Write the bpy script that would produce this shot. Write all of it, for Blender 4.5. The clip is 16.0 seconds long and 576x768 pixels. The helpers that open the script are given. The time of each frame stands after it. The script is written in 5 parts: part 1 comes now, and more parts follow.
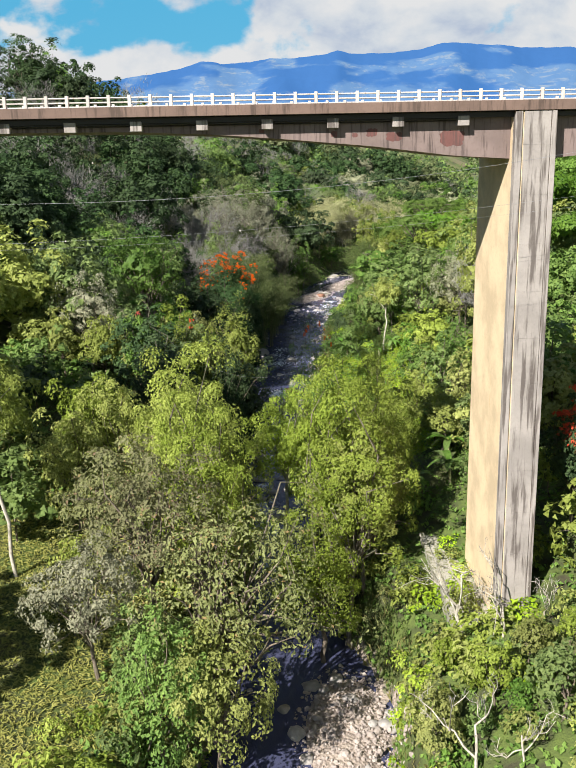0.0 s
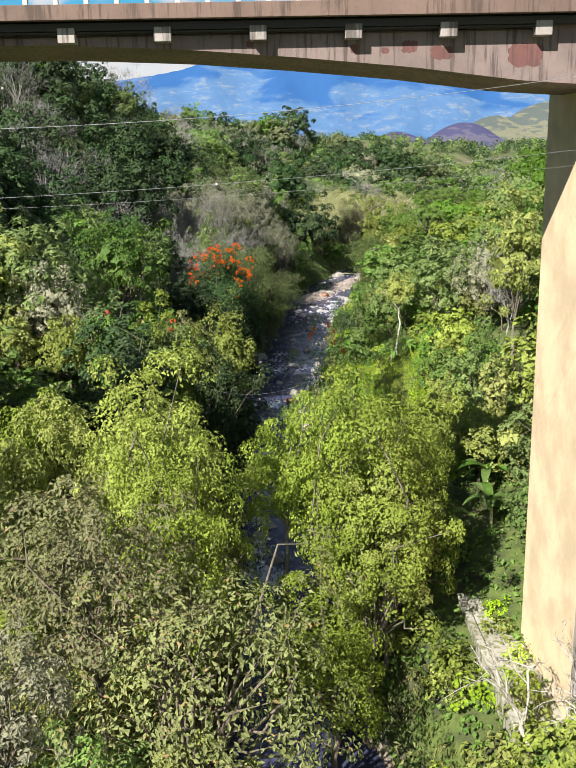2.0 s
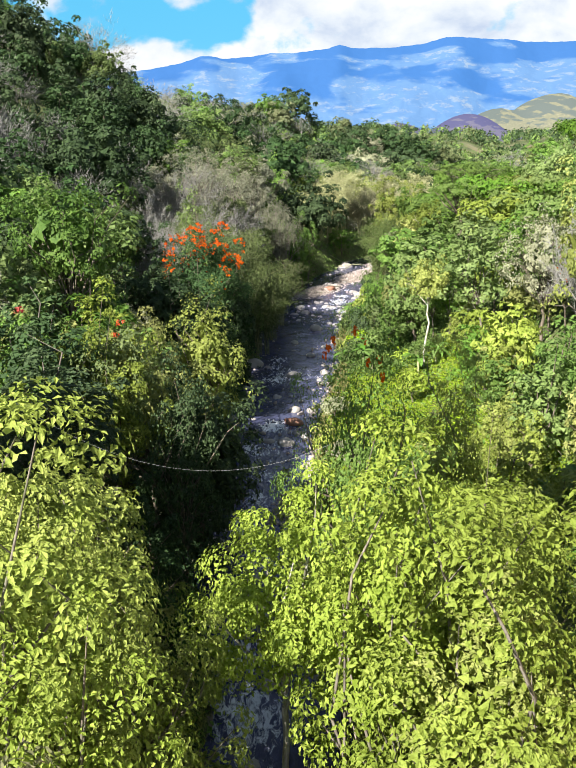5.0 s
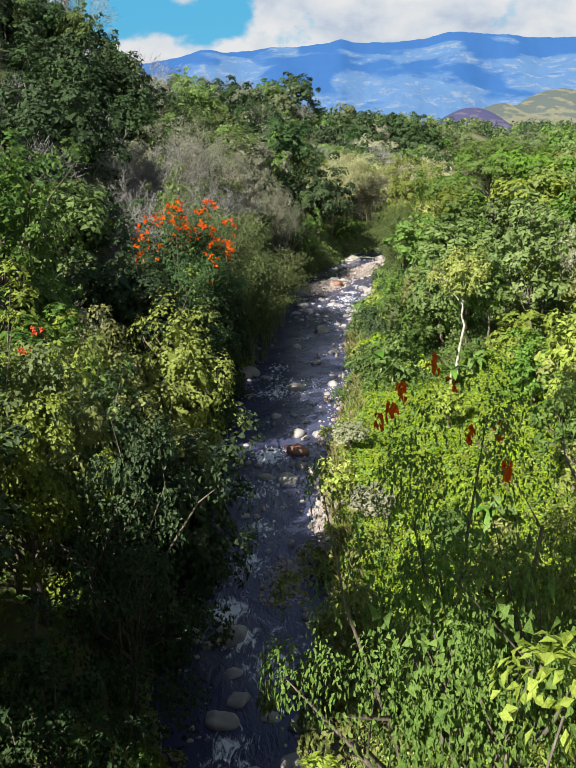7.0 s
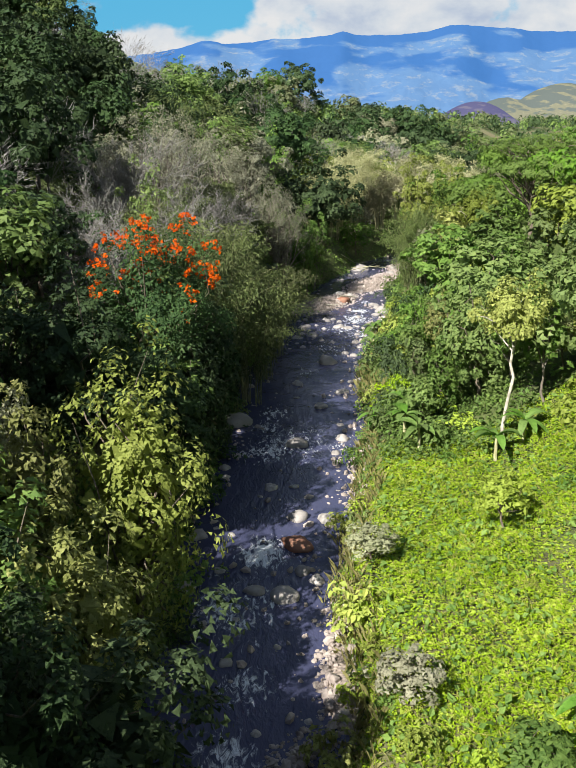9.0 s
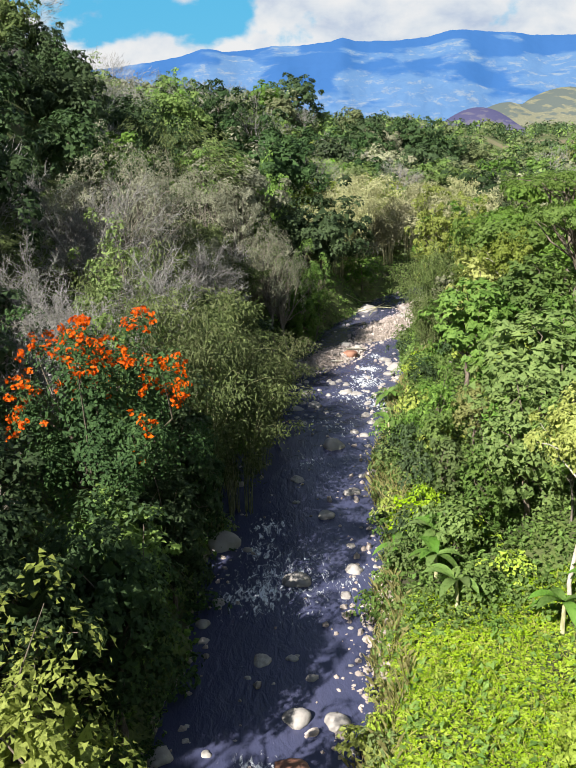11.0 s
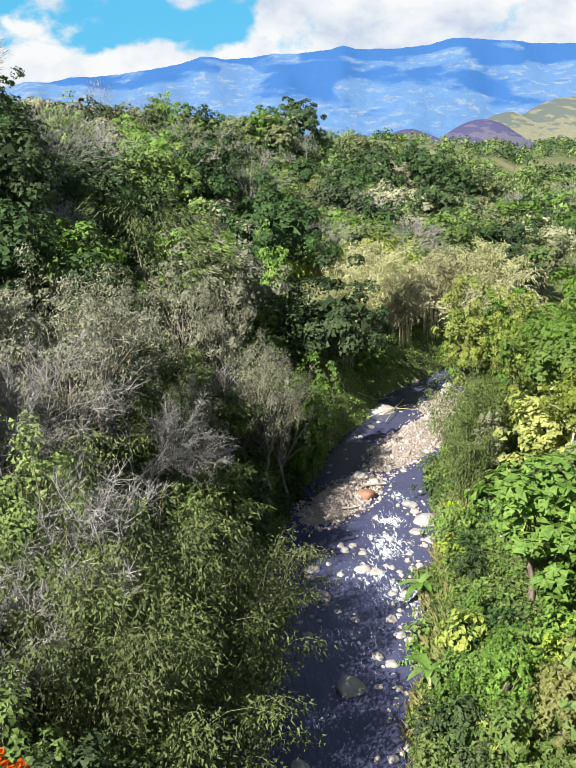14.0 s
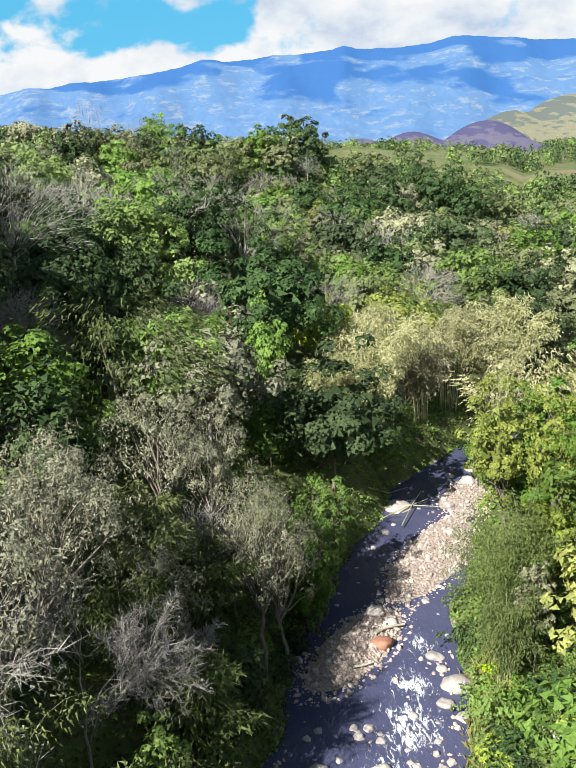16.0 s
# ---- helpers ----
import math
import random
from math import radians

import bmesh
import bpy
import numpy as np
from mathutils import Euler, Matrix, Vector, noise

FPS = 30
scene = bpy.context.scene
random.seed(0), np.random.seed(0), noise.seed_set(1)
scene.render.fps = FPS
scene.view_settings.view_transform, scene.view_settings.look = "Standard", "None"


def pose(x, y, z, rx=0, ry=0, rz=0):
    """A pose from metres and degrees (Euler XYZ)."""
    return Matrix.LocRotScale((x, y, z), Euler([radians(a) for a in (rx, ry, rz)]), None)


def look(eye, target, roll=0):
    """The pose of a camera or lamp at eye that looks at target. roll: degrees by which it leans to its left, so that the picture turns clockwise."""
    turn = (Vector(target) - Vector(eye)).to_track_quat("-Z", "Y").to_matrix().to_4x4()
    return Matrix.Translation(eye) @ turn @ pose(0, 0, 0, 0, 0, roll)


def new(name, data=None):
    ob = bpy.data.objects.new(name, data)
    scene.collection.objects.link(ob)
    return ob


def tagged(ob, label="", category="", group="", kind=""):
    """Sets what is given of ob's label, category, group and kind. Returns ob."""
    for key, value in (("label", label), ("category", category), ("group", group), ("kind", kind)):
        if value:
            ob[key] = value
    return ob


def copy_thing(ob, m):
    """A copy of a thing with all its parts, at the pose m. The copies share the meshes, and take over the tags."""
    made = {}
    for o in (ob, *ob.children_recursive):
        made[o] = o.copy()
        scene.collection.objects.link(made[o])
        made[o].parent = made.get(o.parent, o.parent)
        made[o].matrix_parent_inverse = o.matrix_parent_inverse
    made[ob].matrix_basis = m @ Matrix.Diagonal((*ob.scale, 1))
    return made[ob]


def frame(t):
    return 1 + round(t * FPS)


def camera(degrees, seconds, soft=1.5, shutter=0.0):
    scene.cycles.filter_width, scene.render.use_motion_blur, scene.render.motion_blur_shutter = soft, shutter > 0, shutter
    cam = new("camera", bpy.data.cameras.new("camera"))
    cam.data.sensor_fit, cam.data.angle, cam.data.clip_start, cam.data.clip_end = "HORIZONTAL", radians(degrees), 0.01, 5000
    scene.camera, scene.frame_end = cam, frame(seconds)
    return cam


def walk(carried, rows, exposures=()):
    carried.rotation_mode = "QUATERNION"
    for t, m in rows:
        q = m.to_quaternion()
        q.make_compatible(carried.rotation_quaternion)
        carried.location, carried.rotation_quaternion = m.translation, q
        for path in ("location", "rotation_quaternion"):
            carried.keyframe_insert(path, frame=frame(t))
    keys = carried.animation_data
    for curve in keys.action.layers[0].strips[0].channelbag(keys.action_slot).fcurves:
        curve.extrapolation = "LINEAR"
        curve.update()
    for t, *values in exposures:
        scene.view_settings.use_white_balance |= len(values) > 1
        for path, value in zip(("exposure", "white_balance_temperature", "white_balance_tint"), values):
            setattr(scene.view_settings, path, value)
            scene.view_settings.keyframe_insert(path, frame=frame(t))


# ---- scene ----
cam = camera(36.5, 16.0, soft=0.8)
PATH = [
    (0, (-1.559, 2.665, 37.465), (-1.529, 4.6, 36.962), -1.1),
    (0.5, (-1.506, 7.54, 36.35), (-1.474, 9.477, 35.852), -1.2),
    (1, (-1.433, 11.977, 35.57), (-1.401, 13.913, 35.071), -1.2),
    (1.5, (-1.223, 16.894, 34.652), (-1.195, 18.831, 34.153), -1.1),
    (2, (-1.211, 21.215, 33.86), (-1.183, 23.152, 33.362), -1.1),
    (2.5, (-1.097, 26.232, 32.985), (-1.07, 28.169, 32.486), -1.1),
    (3, (-1.103, 30.814, 32.114), (-1.075, 32.751, 31.616), -1.0),
    (3.5, (-0.918, 35.929, 31.013), (-0.894, 37.867, 30.521), -1.0),
    (4, (-0.773, 40.456, 30.239), (-0.751, 42.394, 29.745), -1.0),
    (4.2, (-0.687, 42.468, 30.021), (-0.664, 44.405, 29.522), -1.0),
    (6.3, (-0.749, 64.427, 26.606), (-0.718, 66.36, 26.095), -1.2),
    (6.5, (-0.519, 66.576, 26.236), (-0.492, 68.509, 25.724), -1.2),
    (7, (-0.626, 72.969, 25.423), (-0.597, 74.901, 24.907), -0.8),
    (7.5, (-0.83, 79.555, 25.016), (-0.794, 81.485, 24.492), -0.3),
    (8, (-0.629, 85.014, 25.057), (-0.594, 86.942, 24.526), -0.3),
    (8.5, (-0.205, 90.151, 25.476), (-0.178, 92.078, 24.943), -0.8),
    (9, (-0.267, 94.786, 25.993), (-0.235, 96.714, 25.462), -0.3),
    (9.2, (-0.141, 96.754, 26.32), (-0.112, 98.682, 25.789), -0.2),
    (11.3, (1.03, 118.302, 30.494), (1.053, 120.233, 29.977), -1.1),
    (11.5, (1.136, 120.367, 31.094), (1.159, 122.299, 30.576), -1.1),
    (12, (1.113, 125.429, 32.329), (1.14, 127.361, 31.812), -0.9),
    (12.5, (1.171, 130.429, 33.837), (1.198, 132.362, 33.323), -0.9),
    (13, (1.259, 135.099, 35.352), (1.285, 137.032, 34.84), -0.8),
    (13.5, (1.366, 139.95, 37.148), (1.391, 141.883, 36.639), -0.9),
    (14, (1.445, 144.744, 38.917), (1.47, 146.679, 38.411), -0.9),
    (14.5, (1.663, 149.558, 41.036), (1.685, 151.493, 40.531), -1.2),
    (15, (2.449, 154.416, 42.99), (2.461, 156.352, 42.486), -1.9),
    (15.5, (2.653, 159.201, 45.031), (2.663, 161.136, 44.527), -2.0),
    (16, (2.858, 163.926, 46.83), (2.868, 165.861, 46.324), -2.0),
]
EXPOSURE = [(0, 0.97), (2.0, 1.08), (3.3, 1.5), (4.2, 1.6), (6.3, 1.0), (9.2, 1.0), (11.3, 1.14), (14, 1.27), (16, 1.25)]
walk(cam, [(t, look(eye, target, roll)) for t, eye, target, roll in PATH], EXPOSURE)

# ---- world, sun, exposure ----
SUN_TO = Vector((-0.78, -1.04, 1.0)).normalized()
SUN_EL = math.asin(SUN_TO.z)
SUN_ROT = math.atan2(SUN_TO.x, SUN_TO.y)

world = bpy.data.worlds.new("world")
scene.world = world
world.use_nodes = True


class Nodes:
    """Short writing for node trees."""

    def __init__(self, tree):
        self.tree = tree
        tree.nodes.clear()

    def add(self, kind, ins=None):
        n = self.tree.nodes.new(kind)
        for k, v in (ins or {}).items():
            self.put(n.inputs[k], v)
        return n

    def put(self, socket, v):
        if isinstance(v, bpy.types.NodeSocket):
            self.tree.links.new(v, socket)
        elif isinstance(v, bpy.types.Node):
            self.tree.links.new(v.outputs[0], socket)
        else:
            socket.default_value = v

    def math(self, op, a, b=0.0, clamp=False):
        n = self.add("ShaderNodeMath", {0: a, 1: b})
        n.operation, n.use_clamp = op, clamp
        return n.outputs[0]

    def noise(self, vec, scale, detail=4.0, rough=0.55, distortion=0.0):
        return self.add("ShaderNodeTexNoise", {"Vector": vec, "Scale": scale, "Detail": detail, "Roughness": rough, "Distortion": distortion}).outputs["Fac"]

    def ramp(self, fac, stops, interp="LINEAR"):
        n = self.add("ShaderNodeValToRGB", {0: fac})
        n.color_ramp.interpolation = interp
        el = n.color_ramp.elements
        while len(el) < len(stops):
            el.new(0.5)
        for e, (p, c) in zip(el, stops):
            e.position, e.color = p, (*c, 1) if len(c) == 3 else c
        return n.outputs[0]

    def mix(self, fac, a, b, blend="MIX"):
        n = self.add("ShaderNodeMix")
        n.data_type, n.blend_type = "RGBA", blend
        self.put(n.inputs[0], fac)
        self.put(n.inputs[6], a if not isinstance(a, tuple) else (*a[:3], 1))
        self.put(n.inputs[7], b if not isinstance(b, tuple) else (*b[:3], 1))
        return n.outputs[2]

    def step(self, v, lo, hi):
        n = self.add("ShaderNodeMapRange", {"Value": v, "From Min": lo, "From Max": hi})
        n.interpolation_type = "SMOOTHSTEP"
        return n.outputs[0]


w = Nodes(world.node_tree)
direction = w.add("ShaderNodeTexCoord").outputs["Generated"]
sep = w.add("ShaderNodeSeparateXYZ", {0: direction})
ahead = w.math("MAXIMUM", w.math("ABSOLUTE", sep.outputs[1]), 0.05)
across = w.math("DIVIDE", sep.outputs[0], ahead)
rise = w.math("DIVIDE", sep.outputs[2], ahead)
plane = w.add("ShaderNodeCombineXYZ", {0: across, 1: w.math("MULTIPLY", rise, 1.5), 2: 0.37})
sky = w.add("ShaderNodeTexSky")
sky.sky_type, sky.sun_disc, sky.sun_elevation, sky.sun_rotation = "NISHITA", False, SUN_EL, SUN_ROT
sky.air_density, sky.dust_density, sky.ozone_density = 1.0, 0.3, 2.5
puffs = w.noise(plane, 13.0, 8.0, 0.52, 0.1)
big = w.noise(plane, 4.2, 2.0, 0.5)
low = w.math("SUBTRACT", 1.0, w.step(rise, 0.088, 0.13))
right = w.step(across, -0.06, 0.0)
open_sky = w.math("MAXIMUM", low, right)
cover = w.math("ADD", w.math("ADD", w.math("MULTIPLY", puffs, 0.8), w.math("MULTIPLY", big, 0.35)), w.math("MULTIPLY", open_sky, 0.22))
mask = w.math("MULTIPLY", w.step(cover, 0.55, 0.67), w.math("SUBTRACT", 1.0, w.math("MULTIPLY", w.step(rise, 0.2, 0.45), 0.8)))
shade = w.ramp(w.noise(plane, 9.0, 6.0, 0.55, 0.2), [(0.34, (5.4, 6.4, 8.2)), (0.46, (8.0, 8.6, 9.3)), (0.56, (9.6, 9.7, 9.8))])
blue = w.mix(w.math("SUBTRACT", 0.8, w.math("MULTIPLY", w.step(rise, 0.18, 0.4), 0.8)), sky.outputs[0], (0.9, 6.0, 9.8))
veil = w.mix(w.step(rise, 0.02, 0.12), (5.2, 7.0, 8.7), blue)
shown = w.mix(mask, veil, shade)
lit = w.mix(w.step(sep.outputs[2], -0.05, 0.0), sky.outputs[0], shown)
w.add("ShaderNodeOutputWorld", {0: w.add("ShaderNodeBackground", {0: lit, 1: 0.041})})

sun = new("sun", bpy.data.lights.new("sun", "SUN"))
sun.data.energy, sun.data.angle, sun.data.color = 5.0, radians(0.53), (1.0, 0.95, 0.88)
sun.matrix_world = look(SUN_TO * 300, (0, 0, 0))

# ---- materials ----


def material(name):
    m = bpy.data.materials.new(name)
    m.use_nodes = True
    return m, Nodes(m.node_tree)


def finish(n, shader, disp=None):
    n.add("ShaderNodeOutputMaterial", {0: shader})


def leaf_material(name, dark, light, trans=0.35, rough=0.5, dry=None, dry_share=0.0):
    """Leaves: two tones leaf by leaf, another shift tree by tree, thin enough to let light through."""
    m, n = material(name)
    island = n.add("ShaderNodeNewGeometry").outputs["Random Per Island"]
    own = n.add("ShaderNodeAttribute")
    own.attribute_name = "own_tone"
    tree = n.math("FRACT", n.math("ADD", n.add("ShaderNodeObjectInfo").outputs["Random"], own.outputs["Fac"]))
    pos = n.add("ShaderNodeTexCoord").outputs["Object"]
    place = n.add("ShaderNodeNewGeometry").outputs["Position"]
    patch = n.math("ADD", n.math("MULTIPLY", n.noise(pos, 0.55, 2.0), 0.5), n.math("MULTIPLY", n.noise(place, 0.14, 2.0), 0.5))
    k = n.math("ADD", n.math("MULTIPLY", island, 0.42), n.math("MULTIPLY", n.step(patch, 0.3, 0.7), 0.6), True)
    # mottle paints separate leaves and the dark gaps between them on each card
    leaf_mottle = n.noise(place, 3.2, 5.0, 0.8)
    col = n.mix(k, dark, light)
    col = n.mix(n.step(leaf_mottle, 0.34, 0.52), tuple(c * 0.8 for c in dark), col)
    rough_leaf = n.add("ShaderNodeBump", {"Height": leaf_mottle, "Strength": 0.6, "Distance": 0.14})
    if dry:
        col = n.mix(n.math("GREATER_THAN", n.math("ADD", island, n.math("MULTIPLY", patch, 0.4)), 1.3 - dry_share), col, dry)
    hue = n.add("ShaderNodeHueSaturation", {"Hue": n.math("ADD", 0.485, n.math("MULTIPLY", tree, 0.03)), "Saturation": n.math("ADD", 0.85, n.math("MULTIPLY", tree, 0.25)),
                "Value": n.math("ADD", 0.72, n.math("MULTIPLY", n.math("FRACT", n.math("MULTIPLY", tree, 7.3)), 0.56)), "Color": col}).outputs[0]
    p = n.add("ShaderNodeBsdfPrincipled", {"Base Color": hue, "Roughness": rough, "Specular IOR Level": 0.2, "Normal": rough_leaf})
    t = n.add("ShaderNodeBsdfTranslucent", {"Color": hue})
    finish(n, n.add("ShaderNodeMixShader", {0: trans, 1: p, 2: t}))
    return m


def bark_material(name, a, b):
    m, n = material(name)
    pos = n.add("ShaderNodeTexCoord").outputs["Object"]
    long = n.add("ShaderNodeMapping", {"Vector": pos, "Scale": (6, 6, 1.2)}).outputs[0]
    k = n.noise(long, 1.5, 6.0, 0.65)
    col = n.mix(n.step(k, 0.35, 0.65), a, b)
    col = n.mix(n.math("MULTIPLY", n.step(n.noise(pos, 0.7, 2.0), 0.5, 0.65), 0.5), col, (0.07, 0.09, 0.03))
    bump = n.add("ShaderNodeBump", {"Height": k, "Strength": 0.5, "Distance": 0.05})
    finish(n, n.add("ShaderNodeBsdfPrincipled", {"Base Color": col, "Roughness": 0.9, "Normal": bump}))
    return m


LEAF = {
    "bright": leaf_material("leaf_yellow_green", (0.17, 0.215, 0.036), (0.43, 0.48, 0.12)),
    "mid": leaf_material("leaf_mid_green", (0.085, 0.165, 0.034), (0.26, 0.37, 0.09)),
    # dark green leaves, darkened further for shade on the hill and left bank
    "dark": leaf_material("leaf_dark_green_shaded", (0.026, 0.052, 0.02), (0.09, 0.145, 0.05), 0.25, 0.62),
    "olive": leaf_material("leaf_olive", (0.15, 0.165, 0.06), (0.37, 0.39, 0.165), 0.3, 0.6, (0.34, 0.24, 0.12), 0.15),
    "grey": leaf_material("leaf_grey_green", (0.17, 0.18, 0.1), (0.4, 0.4, 0.26), 0.22, 0.65),
    "pale": leaf_material("leaf_pale_grey", (0.17, 0.18, 0.11), (0.38, 0.385, 0.265), 0.25, 0.65),
    "bamboo": leaf_material("leaf_bamboo", (0.22, 0.235, 0.1), (0.54, 0.53, 0.29), 0.32, 0.55),
    "bamboo_green": leaf_material("leaf_bamboo_green", (0.06, 0.09, 0.028), (0.185, 0.225, 0.075), 0.3, 0.55),
    "drab": leaf_material("leaf_drab_green", (0.1, 0.125, 0.05), (0.25, 0.28, 0.13), 0.25, 0.6),
    "lime": leaf_material("leaf_lime", (0.1, 0.24, 0.02), (0.25, 0.46, 0.05), 0.4),
    "feather": leaf_material("leaf_feathery", (0.1, 0.19, 0.03), (0.22, 0.33, 0.06), 0.38),
    "russet": leaf_material("leaf_russet", (0.13, 0.07, 0.03), (0.26, 0.15, 0.07), 0.25, 0.7),
    "flower": leaf_material("petal_orange_red", (0.75, 0.06, 0.012), (0.95, 0.16, 0.03), 0.3),
    "banana": leaf_material("leaf_banana", (0.12, 0.24, 0.04), (0.26, 0.4, 0.1), 0.4, 0.35),
    "twigs": leaf_material("fine_twig_ends", (0.16, 0.155, 0.14), (0.37, 0.36, 0.335), 0.1, 0.8),
    "grass": leaf_material("grass_blades", (0.22, 0.24, 0.05), (0.44, 0.42, 0.13), 0.35, 0.6),
    "straw": leaf_material("dry_grass_blades", (0.28, 0.26, 0.1), (0.5, 0.46, 0.2), 0.3, 0.7),
    "herb": leaf_material("herb_leaves", (0.24, 0.37, 0.026), (0.5, 0.62, 0.07), 0.35),
}
BARK = bark_material("bark_brown", (0.09, 0.07, 0.05), (0.22, 0.18, 0.14))
BARK_PALE = bark_material("bark_pale", (0.34, 0.3, 0.24), (0.6, 0.56, 0.48))
BARK_GREY = bark_material("bark_grey", (0.11, 0.09, 0.07), (0.24, 0.21, 0.17))
TWIG = bark_material("twig_grey", (0.2, 0.185, 0.165), (0.42, 0.395, 0.36))
CULM_GREEN = bark_material("bamboo_culm_green", (0.12, 0.13, 0.05), (0.3, 0.3, 0.16))
CULM = bark_material("bamboo_culm", (0.3, 0.29, 0.14), (0.55, 0.52, 0.32))


def concrete(name, base, stain, stain_share, streak=1.0, rough=0.85):
    """Old cast concrete: cloudy tone, dark streaks that run down, board joints."""
    m, n = material(name)
    pos = n.add("ShaderNodeNewGeometry").outputs["Position"]
    cloud = n.noise(pos, 0.35, 5.0, 0.6)
    fine = n.noise(pos, 5.0, 5.0, 0.6)
    runs = n.noise(n.add("ShaderNodeMapping", {"Vector": pos, "Scale": (1.6, 1.6, 0.12)}).outputs[0], 1.6 * streak, 5.0, 0.6)
    col = n.mix(n.step(cloud, 0.35, 0.7), base, tuple(c * 0.72 for c in base))
    col = n.mix(n.math("MULTIPLY", n.step(runs, 0.62 - stain_share, 0.72 - stain_share * 0.6), 0.85), col, stain)
    col = n.mix(n.math("MULTIPLY", n.step(fine, 0.5, 0.75), 0.35), col, tuple(c * 0.55 for c in base))
    bump = n.add("ShaderNodeBump", {"Height": n.math("ADD", fine, runs), "Strength": 0.35, "Distance": 0.03})
    finish(n, n.add("ShaderNodeBsdfPrincipled", {"Base Color": col, "Roughness": rough, "Normal": bump}))
    return m


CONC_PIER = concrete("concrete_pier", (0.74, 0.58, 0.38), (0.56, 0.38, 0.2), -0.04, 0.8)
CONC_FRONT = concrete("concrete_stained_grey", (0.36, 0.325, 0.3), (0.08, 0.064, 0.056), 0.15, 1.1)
CONC_FASCIA = concrete("concrete_fascia_brown", (0.18, 0.12, 0.095), (0.07, 0.047, 0.036), 0.12, 1.5)
CONC_GIRDER = concrete("concrete_girder", (0.22, 0.165, 0.15), (0.07, 0.05, 0.045), 0.12, 1.6)
CONC_RUST = concrete("concrete_reddish", (0.16, 0.068, 0.06), (0.09, 0.05, 0.045), 0.16, 2.4)
RAIL_PAINT = concrete("rail_white_paint", (0.62, 0.57, 0.52), (0.3, 0.2, 0.15), 0.06, 3.0, 0.6)
CONC_WALL = concrete("concrete_mossy", (0.42, 0.4, 0.34), (0.12, 0.13, 0.04), 0.16, 1.2)


def make_ground_material():
    m, n = material("ground_soil_and_litter")
    pos = n.add("ShaderNodeNewGeometry").outputs["Position"]
    k1, k2, k3 = n.noise(pos, 0.06, 4.0), n.noise(pos, 0.5, 5.0), n.noise(pos, 6.0, 4.0)
    far = n.noise(pos, 0.03, 7.0, 0.7)
    col = n.ramp(k2, [(0.32, (0.05, 0.042, 0.025)), (0.46, (0.075, 0.1, 0.025)), (0.62, (0.13, 0.18, 0.035))])
    col = n.mix(n.step(k1, 0.5, 0.66), col, (0.17, 0.14, 0.07))
    col = n.mix(n.math("MULTIPLY", n.step(far, 0.48, 0.6), 0.45), col, (0.14, 0.2, 0.05))
    sepy = n.add("ShaderNodeSeparateXYZ", {0: pos}).outputs[1]
    fields = n.math("MULTIPLY", n.step(sepy, 560, 700), n.step(n.noise(pos, 0.02, 3.0, 0.5, 0.4), 0.47, 0.53))
    col = n.mix(n.math("MULTIPLY", fields, 0.8), col, n.mix(n.step(n.noise(pos, 0.05, 3.0), 0.45, 0.6), (0.13, 0.18, 0.05), (0.22, 0.17, 0.1)))
    col = n.mix(n.math("MULTIPLY", k3, 0.5), col, (0.03, 0.04, 0.015))
    bed = n.add("ShaderNodeAttribute")
    bed.attribute_name = "bed"
    edge = n.step(n.math("ADD", bed.outputs["Fac"], n.math("MULTIPLY", n.math("SUBTRACT", n.noise(pos, 1.3, 5.0), 0.5), 1.2)), 0.35, 0.6)
    cells = n.add("ShaderNodeTexVoronoi", {"Vector": pos, "Scale": 3.4})
    gravel = n.mix(n.noise(pos, 0.5, 4.0), (0.3, 0.25, 0.21), (0.52, 0.45, 0.38))
    gravel = n.mix(n.math("MULTIPLY", cells.outputs["Distance"], 0.8), gravel, (0.16, 0.12, 0.095))
    col = n.mix(edge, col, gravel)
    height = n.math("ADD", n.math("ADD", k2, n.math("MULTIPLY", k3, 0.4)), n.math("MULTIPLY", n.math("SUBTRACT", 1.0, cells.outputs["Distance"]), n.math("MULTIPLY", edge, 0.6)))
    bump = n.add("ShaderNodeBump", {"Height": height, "Strength": 0.8, "Distance": 0.4})
    finish(n, n.add("ShaderNodeBsdfPrincipled", {"Base Color": col, "Roughness": 0.95, "Normal": bump}))
    return m


